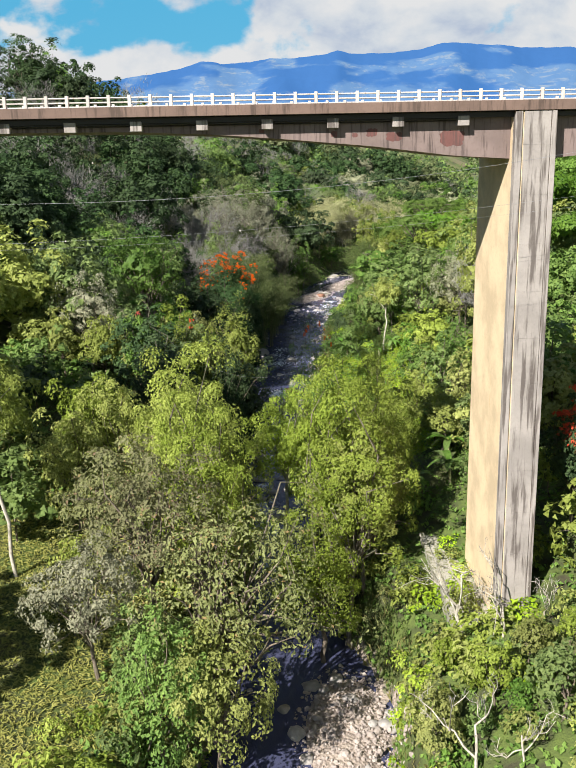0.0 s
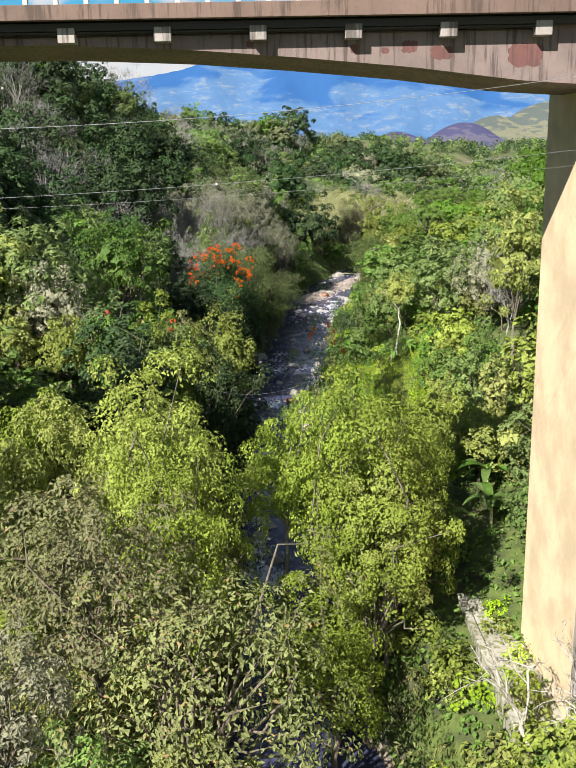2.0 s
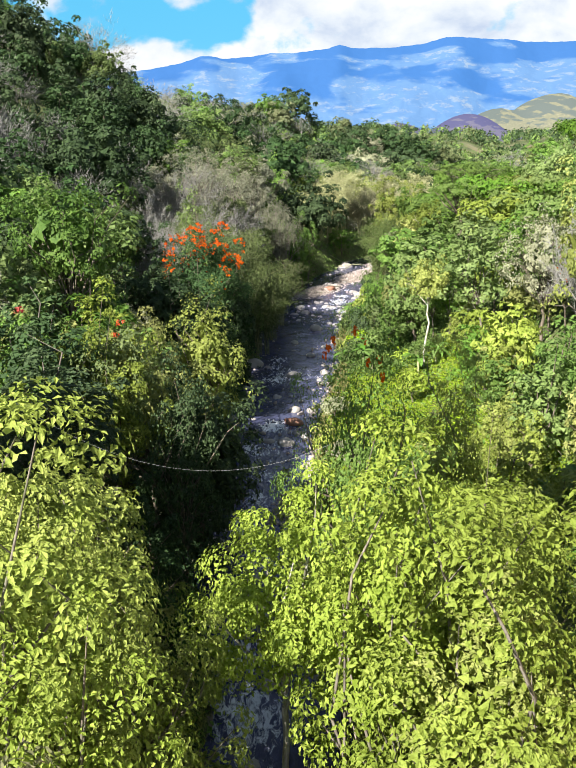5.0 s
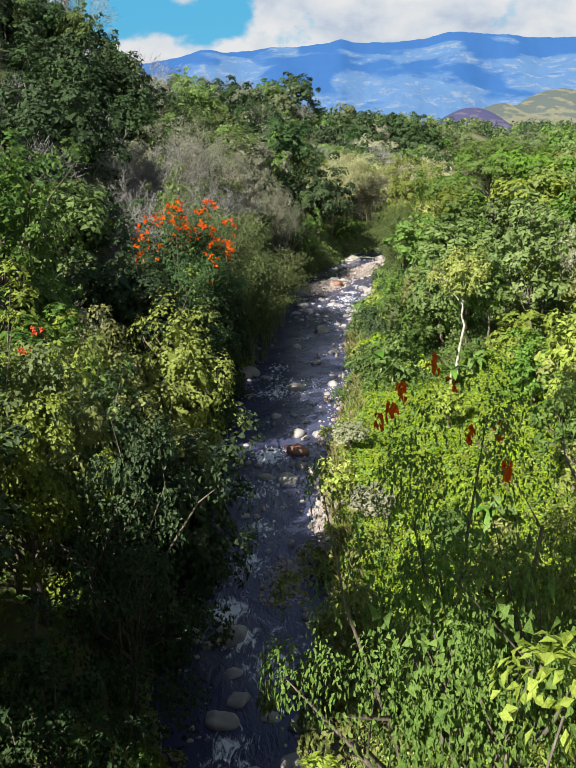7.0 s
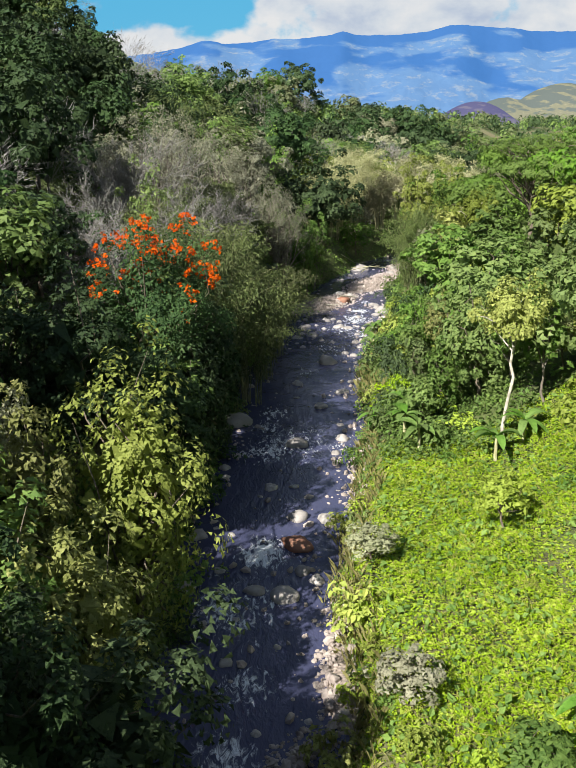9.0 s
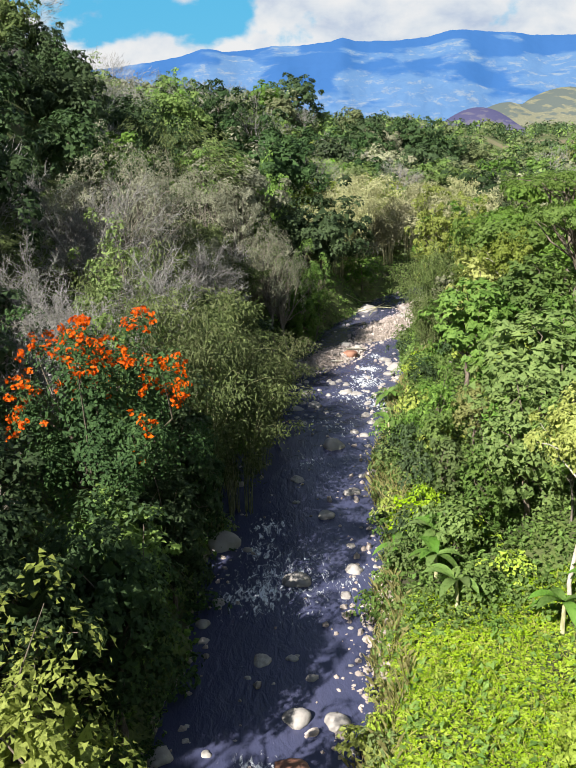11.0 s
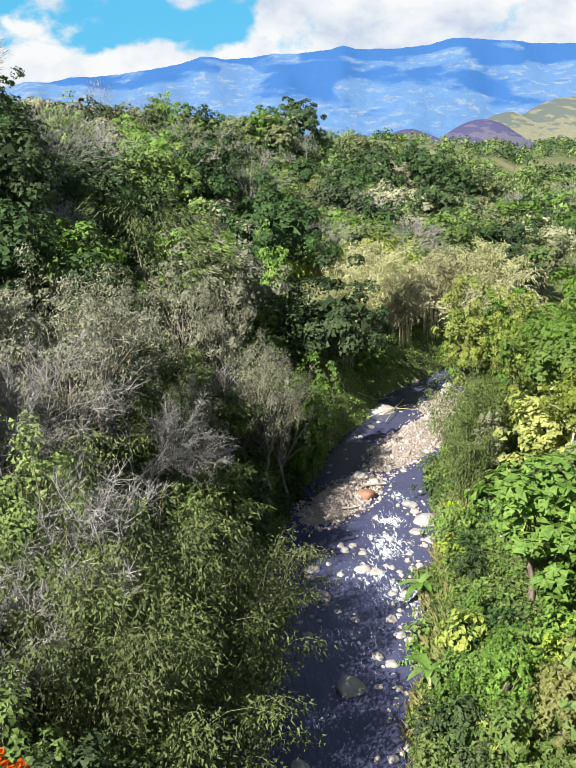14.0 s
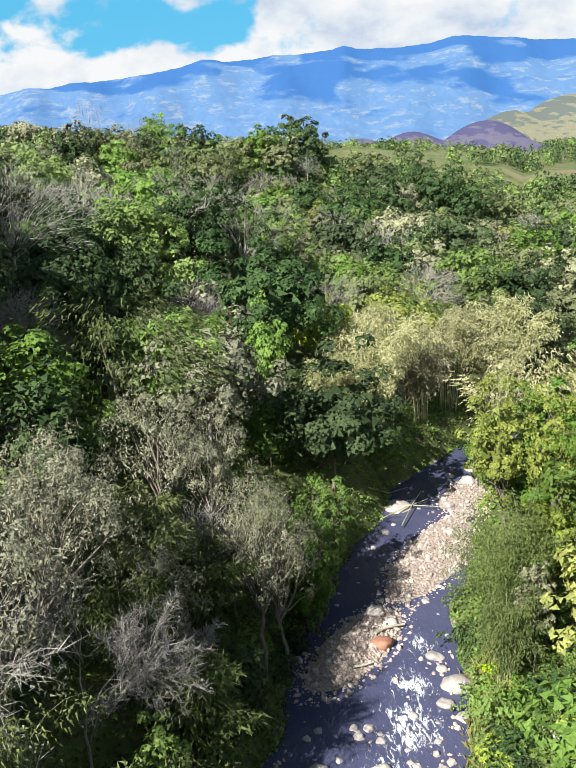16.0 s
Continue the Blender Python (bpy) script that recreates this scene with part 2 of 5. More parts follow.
def make_water_material():
    """Dark clear stream: glossy, rippled, broken into foam over the rapids."""
    m, n = material("stream_water")
    pos = n.add("ShaderNodeNewGeometry").outputs["Position"]
    flow = n.add("ShaderNodeMapping", {"Vector": pos, "Scale": (1.0, 0.45, 1.0)}).outputs[0]
    ripple = n.math("ADD", n.noise(flow, 1.3, 3.0, 0.6, 0.6), n.math("MULTIPLY", n.noise(flow, 5.0, 3.0, 0.6), 0.35))
    rapid = n.add("ShaderNodeAttribute")
    rapid.attribute_name = "rapid"
    foam_at = rapid.outputs["Fac"]
    streaks = n.noise(n.add("ShaderNodeMapping", {"Vector": pos, "Scale": (1.7, 0.6, 1.0)}).outputs[0], 1.4, 7.0, 0.68, 1.0)
    foam = n.step(n.math("ADD", streaks, n.math("MULTIPLY", foam_at, 0.5)), 0.67, 0.84)
    # blue of the reflected sky is put into the water's base colour
    body = n.mix(n.noise(pos, 0.25, 3.0), (0.04, 0.048, 0.1), (0.075, 0.078, 0.135))
    bump = n.add("ShaderNodeBump", {"Height": ripple, "Strength": 0.5, "Distance": 0.22})
    water = n.add("ShaderNodeBsdfPrincipled", {"Base Color": body, "Roughness": 0.1, "IOR": 1.33, "Specular IOR Level": 0.5, "Normal": bump})
    white = n.add("ShaderNodeBsdfPrincipled", {"Base Color": (0.75, 0.79, 0.83, 1), "Roughness": 0.7, "Normal": bump})
    finish(n, n.add("ShaderNodeMixShader", {0: foam, 1: water, 2: white}))
    return m


def make_stone_material(name, a, b, wet=0.0):
    m, n = material(name)
    pos = n.add("ShaderNodeTexCoord").outputs["Object"]
    tone = n.add("ShaderNodeObjectInfo").outputs["Random"]
    isl = n.add("ShaderNodeNewGeometry").outputs["Random Per Island"]
    k = n.noise(pos, 1.2, 6.0, 0.6)
    col = n.mix(n.step(k, 0.35, 0.7), a, b)
    col = n.mix(n.math("MULTIPLY", n.math("ADD", tone, isl), 0.35), col, tuple(c * 0.5 for c in a))
    bump = n.add("ShaderNodeBump", {"Height": n.noise(pos, 4.0, 6.0, 0.65), "Strength": 0.5, "Distance": 0.08})
    finish(n, n.add("ShaderNodeBsdfPrincipled", {"Base Color": col, "Roughness": 0.8 - wet, "Normal": bump}))
    return m


GROUND, WATER = make_ground_material(), make_water_material()
STONE = make_stone_material("stone_grey", (0.36, 0.335, 0.31), (0.56, 0.52, 0.48))
STONE_RED = make_stone_material("stone_rusty", (0.3, 0.13, 0.08), (0.45, 0.26, 0.17))
PEBBLE = make_stone_material("pebbles_pale", (0.32, 0.27, 0.24), (0.54, 0.47, 0.42))


def plain(name, col, rough=0.6, metal=0.0):
    m, n = material(name)
    pos = n.add("ShaderNodeTexCoord").outputs["Object"]
    c = n.mix(n.noise(pos, 3.0, 4.0), tuple(v * 0.8 for v in col), col)
    finish(n, n.add("ShaderNodeBsdfPrincipled", {"Base Color": c, "Roughness": rough, "Metallic": metal}))
    return m


CABLE = plain("cable_aluminium", (0.36, 0.36, 0.37), 0.5, 0.5)
PIPE_SHADE = plain("pipe_and_shade_black", (0.025, 0.022, 0.02), 0.6)
ROOF = plain("roof_sheet_pale", (0.62, 0.64, 0.66), 0.5)
HOUSE = plain("house_wall_cream", (0.6, 0.57, 0.5), 0.8)
GLASS_DARK = plain("window_dark", (0.03, 0.035, 0.04), 0.15)
SOIL = plain("trail_red_soil", (0.26, 0.16, 0.1), 0.95)


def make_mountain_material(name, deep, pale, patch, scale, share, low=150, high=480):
    """A far range: the haze of kilometres of air and cloud shade painted into its colour, with pale fields."""
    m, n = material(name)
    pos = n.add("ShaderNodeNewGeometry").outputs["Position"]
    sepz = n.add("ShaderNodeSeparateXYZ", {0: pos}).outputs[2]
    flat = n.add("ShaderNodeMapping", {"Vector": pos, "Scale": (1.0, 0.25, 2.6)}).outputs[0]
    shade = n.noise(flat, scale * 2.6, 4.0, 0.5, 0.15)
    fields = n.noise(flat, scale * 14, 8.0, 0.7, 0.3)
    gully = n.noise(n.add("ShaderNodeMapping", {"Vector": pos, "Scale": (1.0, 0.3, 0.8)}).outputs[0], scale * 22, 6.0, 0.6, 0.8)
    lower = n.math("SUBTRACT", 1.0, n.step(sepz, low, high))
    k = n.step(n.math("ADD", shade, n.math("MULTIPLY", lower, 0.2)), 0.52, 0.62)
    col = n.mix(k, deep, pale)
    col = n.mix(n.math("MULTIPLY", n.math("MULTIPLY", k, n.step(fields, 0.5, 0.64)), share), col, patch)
    # dark gully shade painted in, as the glow hides shading on the slopes
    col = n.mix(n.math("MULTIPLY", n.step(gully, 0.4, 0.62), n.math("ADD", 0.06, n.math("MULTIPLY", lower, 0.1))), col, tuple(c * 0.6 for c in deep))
    # the surface glows in its own colour to imitate hazy air
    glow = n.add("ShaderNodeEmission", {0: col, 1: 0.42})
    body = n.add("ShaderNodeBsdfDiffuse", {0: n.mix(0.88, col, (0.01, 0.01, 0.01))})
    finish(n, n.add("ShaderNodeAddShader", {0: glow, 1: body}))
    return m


MOUNTAIN = make_mountain_material("hazy_far_range", (0.06, 0.22, 0.58), (0.17, 0.35, 0.65), (0.4, 0.5, 0.62), 0.0012, 0.8)
# purple here is distance haze put into the hill's colour
HILL_PURPLE = make_mountain_material("far_hill_purple_haze", (0.13, 0.13, 0.27), (0.21, 0.2, 0.3), (0.3, 0.28, 0.3), 0.02, 0.5, 40, 80)
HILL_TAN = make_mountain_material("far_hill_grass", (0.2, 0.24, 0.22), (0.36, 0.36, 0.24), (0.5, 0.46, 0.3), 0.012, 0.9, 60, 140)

# ---- helpers for meshes ----


def mesh_of(name, verts, faces, mat, smooth=False):
    me = bpy.data.meshes.new(name)
    verts = np.asarray(verts, np.float32).reshape(-1, 3)
    if isinstance(faces, np.ndarray):
        k = faces.shape[1]
        me.vertices.add(len(verts))
        me.vertices.foreach_set("co", verts.ravel())
        me.loops.add(faces.size)
        me.loops.foreach_set("vertex_index", faces.astype(np.int32).ravel())
        me.polygons.add(len(faces))
        me.polygons.foreach_set("loop_start", np.arange(len(faces), dtype=np.int32) * k)
        me.polygons.foreach_set("loop_total", np.full(len(faces), k, np.int32))
        me.update(calc_edges=True)
    else:
        me.from_pydata([tuple(map(float, v)) for v in verts], [], faces)
    me.polygons.foreach_set("use_smooth", [smooth] * len(me.polygons))
    if mat:
        me.materials.append(mat)
    return me


def part(name, me, parent, label="", m=None):
    ob = new(name, me)
    ob.parent = parent
    if m is not None:
        ob.matrix_basis = m
    if label:
        ob["label"] = label
    return ob


def box_mesh(name, lo, hi, mat, bevel=0.0):
    bm = bmesh.new()
    bmesh.ops.create_cube(bm, size=1.0)
    for v in bm.verts:
        v.co = Vector([(a + b) / 2 + c * (b - a) for a, b, c in zip(lo, hi, v.co)])
    if bevel:
        bmesh.ops.bevel(bm, geom=list(bm.edges), offset=bevel, segments=1, affect="EDGES")
    me = bpy.data.meshes.new(name)
    bm.to_mesh(me)
    bm.free()
    me.materials.append(mat)
    return me


def tube(points, radii, sides=6):
    """A tapered tube along a polyline: vertices and quads."""
    pts, radii = np.asarray(points, float), np.asarray(radii, float)
    tang = np.gradient(pts, axis=0)
    tang /= np.linalg.norm(tang, axis=1)[:, None] + 1e-9
    ref = np.where(np.abs(tang[:, 2:3]) > 0.9, [[1.0, 0, 0]], [[0, 0, 1.0]])
    u = np.cross(tang, ref)
    u /= np.linalg.norm(u, axis=1)[:, None] + 1e-9
    v = np.cross(tang, u)
    a = np.linspace(0, 2 * np.pi, sides, endpoint=False)
    ring = pts[:, None] + radii[:, None, None] * (np.cos(a)[None, :, None] * u[:, None] + np.sin(a)[None, :, None] * v[:, None])
    n = len(pts)
    i, j = np.meshgrid(np.arange(n - 1), np.arange(sides), indexing="ij")
    q = np.stack([i * sides + j, i * sides + (j + 1) % sides, (i + 1) * sides + (j + 1) % sides, (i + 1) * sides + j], -1).reshape(-1, 4)
    return ring.reshape(-1, 3), q


def joined(pieces):
    vs, fs, k = [], [], 0
    for v, f in pieces:
        vs.append(v)
        fs.append(f + k)
        k += len(v)
    return np.concatenate(vs), np.concatenate(fs)


def unit(v):
    return v / (np.linalg.norm(v, axis=-1, keepdims=True) + 1e-9)


def leaves(rng, centres, normals, length, width, hang=0.0):
    """Folded, pointed leaves, each an island of four corners."""
    n = len(centres)
    normals = unit(normals)
    along = unit(np.cross(normals, rng.normal(size=(n, 3))))
    if hang:
        along = unit(along * (1 - hang) + np.array([0, 0, -hang]))
    side = unit(np.cross(normals, along))
    s = rng.uniform(0.7, 1.3, (n, 1))
    l, wd = length * s / 2, width * s / 2
    base, tip = centres - along * l, centres + along * l
    mid = centres - along * l * 0.15
    fold = normals * wd * 0.45
    v = np.stack([base, mid + side * wd + fold, tip, mid - side * wd + fold], 1).reshape(-1, 3)
    return v, np.arange(n * 4).reshape(n, 4)


def as_tris(v, q):
    return v, np.concatenate([q[:, [0, 1, 2]], q[:, [0, 2, 3]]])


def chips(rng, centres, normals, length, width):
    """Far foliage: one pointed chip for each spray of leaves."""
    n = len(centres)
    normals = unit(normals)
    along = unit(np.cross(normals, rng.normal(size=(n, 3))))
    side = np.cross(normals, along)
    s = rng.uniform(0.6, 1.4, (n, 1))
    v = np.stack([centres - along * length * 0.5 * s + side * width * 0.5 * s, centres - along * length * 0.4 * s - side * width * 0.5 * s, centres + along * length * 0.55 * s], 1)
    return v.reshape(-1, 3), np.arange(3 * n).reshape(n, 3)

# ---- the valley: stream, banks and slopes ----
Y_R = np.array([-60, 40, 61, 67, 74, 85, 99, 107, 124, 130, 147, 157, 178, 191, 203, 217, 230, 245, 263, 277, 286, 300, 330, 450, 600, 1000, 4500.0])
X_L = np.array([-9, -7.5, -7.2, -6.8, -5.8, -4.5, -4.4, -5.5, -7.7, -7.2, -6.2, -6.1, -4.4, -4.7, -3.2, -0.5, 2.3, 5, 13, 18.5, 25, 38, 64, 90, 120, 240, 900])
X_R = np.array([8, 7, 6.8, 7, 5.0, 4.2, 3.2, 3.2, 3, 2.6, 3.4, 4.6, 8.5, 9.4, 10.6, 14.5, 17.5, 19.2, 25, 30, 36, 50, 76, 98, 128, 248, 910])
Y_Z = np.array([-60, 40, 90, 117, 148, 184, 208, 271, 330, 450, 600, 800, 1200, 4500.0])
Z_W = np.array([-12, -8.3, -6.4, -5.2, -4.1, -2.9, -1.2, 1.3, 4.0, 9, 17, 27, 38, 46])


def bank_left(y):
    return np.interp(y, Y_R, X_L) + 0.5 * np.sin(y * 0.31) + 0.3 * np.sin(y * 0.83 + 1)


def bank_right(y):
    return np.interp(y, Y_R, X_R) + 0.5 * np.sin(y * 0.27 + 2) + 0.3 * np.sin(y * 0.71)


def water_z(y):
    return np.interp(y, Y_Z, Z_W)


def smooth(a):
    a = np.clip(a, 0, 1)
    return a * a * (3 - 2 * a)


def bumps(x, y, s):
    return np.sin(x / s + 0.7 * np.sin(y / s * 0.8 + 1.3)) * np.cos(y / s * 0.9 + 0.6 * np.sin(x / s * 1.1))


# gravel bars: centre x, y, half-lengths along x and y, lean, height over the water
BARS = [(4.0, 63, 4.6, 9, 0.0, 0.75), (0.2, 131, 1.9, 4.2, 0.25, 0.35), (4.2, 113, 2.4, 6, 0.0, 0.6), (3.3, 140, 1.3, 9, 0.06, 0.45), (7.6, 170, 1.2, 9, 0.18, 0.35),
        (9.0, 240, 4.6, 8.5, 0.55, 0.7), (20.5, 259, 5.0, 13, 0.55, 0.8), (27, 275, 4, 7, 0.6, 0.6)]
BUMPS = [(4, 520, 34, 26, 11), (-30, 590, 60, 50, 5), (60, 760, 50, 90, 12), (170, 900, 70, 120, 10), (-45, 247, 19, 30, 12), (5, 405, 38, 50, -9), (-62, 482, 42, 45, 10), (-300, 900, 180, 260, 26), (150, 690, 60, 60, 8)]


def bar_height(x, y):
    z = np.full(np.shape(x), -9.0)
    for cx, cy, rx, ry, lean, h in BARS:
        d = ((x - cx - lean * (y - cy)) / rx) ** 2 + ((y - cy) / ry) ** 2
        z = np.maximum(z, h - 1.1 * d)
    return z


def ground_z(x, y):
    x, y = np.asarray(x, float), np.asarray(y, float)
    wz, xl, xr = water_z(y), bank_left(y), bank_right(y)
    dl, dr = xl - x, x - xr
    rise_l = np.interp(y, [0, 60, 90, 110, 130, 300, 400, 700], [8, 8, 7.5, 6.5, 5, 5, 5, 4])
    slope_l = np.interp(y, [0, 60, 85, 110, 140, 200, 260, 330, 420, 560, 700, 1200], [0.12, 0.12, 0.2, 0.5, 0.62, 0.78, 0.74, 0.42, 0.27, 0.2, 0.1, 0.03])
    top_l = np.interp(y, [0, 60, 150, 250, 350, 450, 560, 700], [45, 45, 60, 88, 60, 46, 34, 20])
    a = np.maximum(dl - 5, 0) * slope_l
    left = rise_l * smooth(dl / 5.5) + top_l * (1 - np.exp(-a / top_l))
    far_l = np.maximum(dl - 45, 0) * np.interp(y, [0, 60, 100, 130], [0.55, 0.55, 0.3, 0])
    left = left + np.minimum(far_l, 45)
    rise_r = np.interp(y, [0, 50, 64, 84, 96, 110, 130, 165, 185, 215, 240, 300, 400], [6, 6, 7, 5.5, 4.5, 4, 3.1, 3.1, 3.2, 3.2, 2.5, 4, 3])
    flat_r = np.interp(y, [0, 60, 90, 110, 130, 165, 190, 240, 300], [4, 3, 5, 8, 14, 13, 9, 10, 6])
    slope_r = np.interp(y, [0, 60, 90, 120, 160, 210, 260, 300, 400, 700], [0.4, 0.45, 0.5, 0.62, 0.6, 0.42, 0.28, 0.22, 0.08, 0.03])
    top_r = np.interp(y, [0, 100, 200, 300, 400, 700], [30, 30, 26, 18, 14, 14])
    b = np.maximum(dr - flat_r, 0) * slope_r
    right = rise_r * smooth(dr / 3.5) + 0.05 * np.clip(dr, 0, 60) + top_r * (1 - np.exp(-b / top_r))
    bed = np.maximum(-0.7 - 0.5 * np.clip(np.minimum(-dl, -dr) / 3, 0, 1), bar_height(x, y))
    z = wz + np.where(dl > 0, left - 0.5 * (1 - smooth(dl / 3)), np.where(dr > 0, right - 0.5 * (1 - smooth(dr / 2)), bed))
    inside = np.clip(np.maximum(dl, dr) / 8, 0, 1)
    z = z + inside * (0.7 * bumps(x, y, 7.0) + 1.5 * bumps(x, y, 31.0) * np.clip(np.maximum(dl, dr) / 40, 0, 1))
    for cx, cy, rx, ry, h in BUMPS:
        z = z + h * np.exp(-(((x - cx) / rx) ** 2) - ((y - cy) / ry) ** 2) * (1 + 0.15 * bumps(x, y, 40.0))
    z = z + np.clip((y - 700) / 800, 0, 1) * 4 * bumps(x, y, 120.0)
    z = z - 6 * smooth((y - 252) / 35) * (1 - smooth((y - 450) / 50)) * smooth((np.maximum(dl, dr) - 3) / 15)
    ends = smooth((np.abs(x + 8) - 52) / 17) * np.exp(-(((y - 69.75) / 26) ** 4))
    z = z + ends * np.maximum(40.2 - z, 0)
    return z


def spread(core_lo, core_hi, step, lo, hi, grow=1.13):
    c = list(np.arange(core_lo, core_hi + 0.01, step))
    d, s = c[-1], step
    while d < hi:
        s *= grow
        d += s
        c.append(d)
    d, s = c[0], step
    while d > lo:
        s *= grow
        d -= s
        c.insert(0, d)
    return np.array(c)


gx, gy = spread(-32, 46, 1.1, -4000, 4200), spread(30, 320, 1.4, -900, 4300)
GX, GY = np.meshgrid(gx, gy)
GZ = ground_z(GX, GY)
ny, nx = GX.shape
i, j = np.meshgrid(np.arange(ny - 1), np.arange(nx - 1), indexing="ij")
quads = np.stack([i * nx + j, i * nx + j + 1, (i + 1) * nx + j + 1, (i + 1) * nx + j], -1).reshape(-1, 4)
me = mesh_of("ground", np.stack([GX, GY, GZ], -1), quads, GROUND, True)
at = me.attributes.new("bed", "FLOAT", "POINT")
at.data.foreach_set("value", (np.clip(np.minimum(GX - bank_left(GY) + 1.6, bank_right(GY) + 1.4 - GX) / 1.6, 0, 1) * (GY < 345)).ravel().astype(np.float32))
tagged(new("ground", me), "steep green river valley with soil, leaf litter and gravel bed", "ground", kind="structure")

# rapids: x, y, half-length, strength
RAPIDS = [(-4.2, 126.4, 1.8, 0.7), (-3.2, 123.4, 1.6, 0.6), (-1.6, 120.5, 1.8, 0.5), (-0.5, 121, 3.5, 0.4), (-3, 133, 2.2, 0.5), (-3.4, 113, 1.6, 0.6), (-2, 139, 2.0, 0.45), (-3.6, 147, 3.5, 0.45), (-1.2, 155, 2.2, 0.7), (-1.4, 149, 2.6, 0.4), (-1, 176, 3, 0.5), (1, 178, 5, 0.42),
          (6, 177, 3, 0.3), (-1, 183, 2, 0.5), (0, 187, 2, 0.45), (4, 200, 3, 0.25), (12.5, 228, 3.4, 0.5), (13.5, 234, 2.4, 0.52), (15.2, 240, 2.2, 0.42), (10, 222, 3.4, 0.42), (13, 218, 4, 0.4), (8, 211, 4, 0.3), (-3, 92, 3, 0.55), (-3, 100, 3.5, 0.6), (-4, 106, 3, 0.55), (-2, 88, 2, 0.4), (16.5, 251, 2, 0.3), (2, 70, 2, 0.2)]
wy = np.concatenate([np.arange(-60, 20, 2.0), np.arange(20, 345, 0.5)])
ws = np.linspace(0, 1, 33)
WX = (bank_left(wy) - 1.6)[:, None] * (1 - ws) + (bank_right(wy) + 1.6)[:, None] * ws
WY = np.repeat(wy[:, None], 33, 1)
rap = np.zeros_like(WX)
for cx, cy, r, k in RAPIDS:
    rap = np.maximum(rap, k * np.exp(-(((WX - cx) / r) ** 2) - ((WY - cy) / (r * 1.3)) ** 2))
WZ = water_z(WY) + 0.03 * bumps(WX, WY, 0.9) + rap * 0.12 * bumps(WX, WY, 0.5)
i, j = np.meshgrid(np.arange(len(wy) - 1), np.arange(32), indexing="ij")
quads = np.stack([i * 33 + j, i * 33 + j + 1, (i + 1) * 33 + j + 1, (i + 1) * 33 + j], -1).reshape(-1, 4)
me = mesh_of("water", np.stack([WX, WY, WZ], -1), quads, WATER, True)
at = me.attributes.new("rapid", "FLOAT", "POINT")
at.data.foreach_set("value", rap.ravel().astype(np.float32))
tagged(new("water", me), "dark shallow mountain stream with white rapids", "river", kind="structure")

# ---- far range and hills ----
ridge_x = np.array([-0.62, -0.5, -0.4, -0.33, -0.284, -0.2327, -0.2093, -0.16, -0.1294, -0.073, 0.0034, 0.0643, 0.0746, 0.1254, 0.1813, 0.227, 0.3166, 0.45, 0.62])
ridge_z = np.array([0.04, 0.055, 0.068, 0.078, 0.0815, 0.0847, 0.0888, 0.0935, 0.0955, 0.1045, 0.1105, 0.1103, 0.1148, 0.1141, 0.12, 0.1209, 0.1166, 0.105, 0.08])
ru, rv = np.linspace(-0.62, 0.62, 420), np.linspace(0, 1, 60)
RU, RV = np.meshgrid(ru, rv)
crest = np.interp(RU, ridge_x, ridge_z) * 4350
crest += 1.2 * np.sin(RU * 70) + 1.0 * np.sin(RU * 173 + 1) + 0.9 * np.sin(RU * 410) + 0.6 * np.sin(RU * 770)
MY = 2900 + 1450 * RV
spur = 30 * np.sin(RU * 42 + 1.3 * np.sin(RV * 6)) * np.sin(np.pi * RV) + 16 * np.sin(RU * 97 + 2 * RV) * np.sin(np.pi * RV)
MZ = 36 + (crest - 36) * smooth(RV) ** 0.8 + spur
MX = RU * MY
i, j = np.meshgrid(np.arange(59), np.arange(419), indexing="ij")
quads = np.stack([i * 420 + j, i * 420 + j + 1, (i + 1) * 420 + j + 1, (i + 1) * 420 + j], -1).reshape(-1, 4)
tagged(new("backdrop", mesh_of("backdrop", np.stack([MX, MY, MZ], -1), quads, MOUNTAIN, True)), "long mountain range far behind the valley, coloured blue for haze", "mountain", kind="structure")



def far_hill(peaks, y0, depth, mat, label, base=30):
    """A low hill before the range: heights over a strip of plan."""
    hx = np.linspace(min(p[0] - 3 * p[2] for p in peaks), max(p[0] + 3 * p[2] for p in peaks), 90)
    hv = np.linspace(0, 1, 24)
    HX, HV = np.meshgrid(hx, hv)
    top = np.zeros_like(HX)
    for cx, h, wd in peaks:
        top = np.maximum(top, h * np.exp(-np.abs((HX - cx) / wd) ** 2))
    HZ = base + top * np.sin(np.pi * HV * 0.5) + 3 * bumps(HX, HV * depth, 26.0)
    i, j = np.meshgrid(np.arange(23), np.arange(89), indexing="ij")
    q = np.stack([i * 90 + j, i * 90 + j + 1, (i + 1) * 90 + j + 1, (i + 1) * 90 + j], -1).reshape(-1, 4)
    tagged(new("backdrop", mesh_of("backdrop", np.stack([HX, y0 + depth * HV, HZ], -1), q, mat, True)), label, "hill", kind="structure")


far_hill([(318, 54, 74), (210, 40, 70), (130, 32, 55)], 1380, 140, HILL_PURPLE, "low hill in the distance, coloured purple for haze", 34)
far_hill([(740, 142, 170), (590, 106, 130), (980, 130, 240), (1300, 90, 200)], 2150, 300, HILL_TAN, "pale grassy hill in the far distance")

# ---- bridge ----
bridge = tagged(new("bridge"), "weathered concrete road bridge with white railing over the gorge", "bridge")
bridge.location = (0, 69.75, 40)


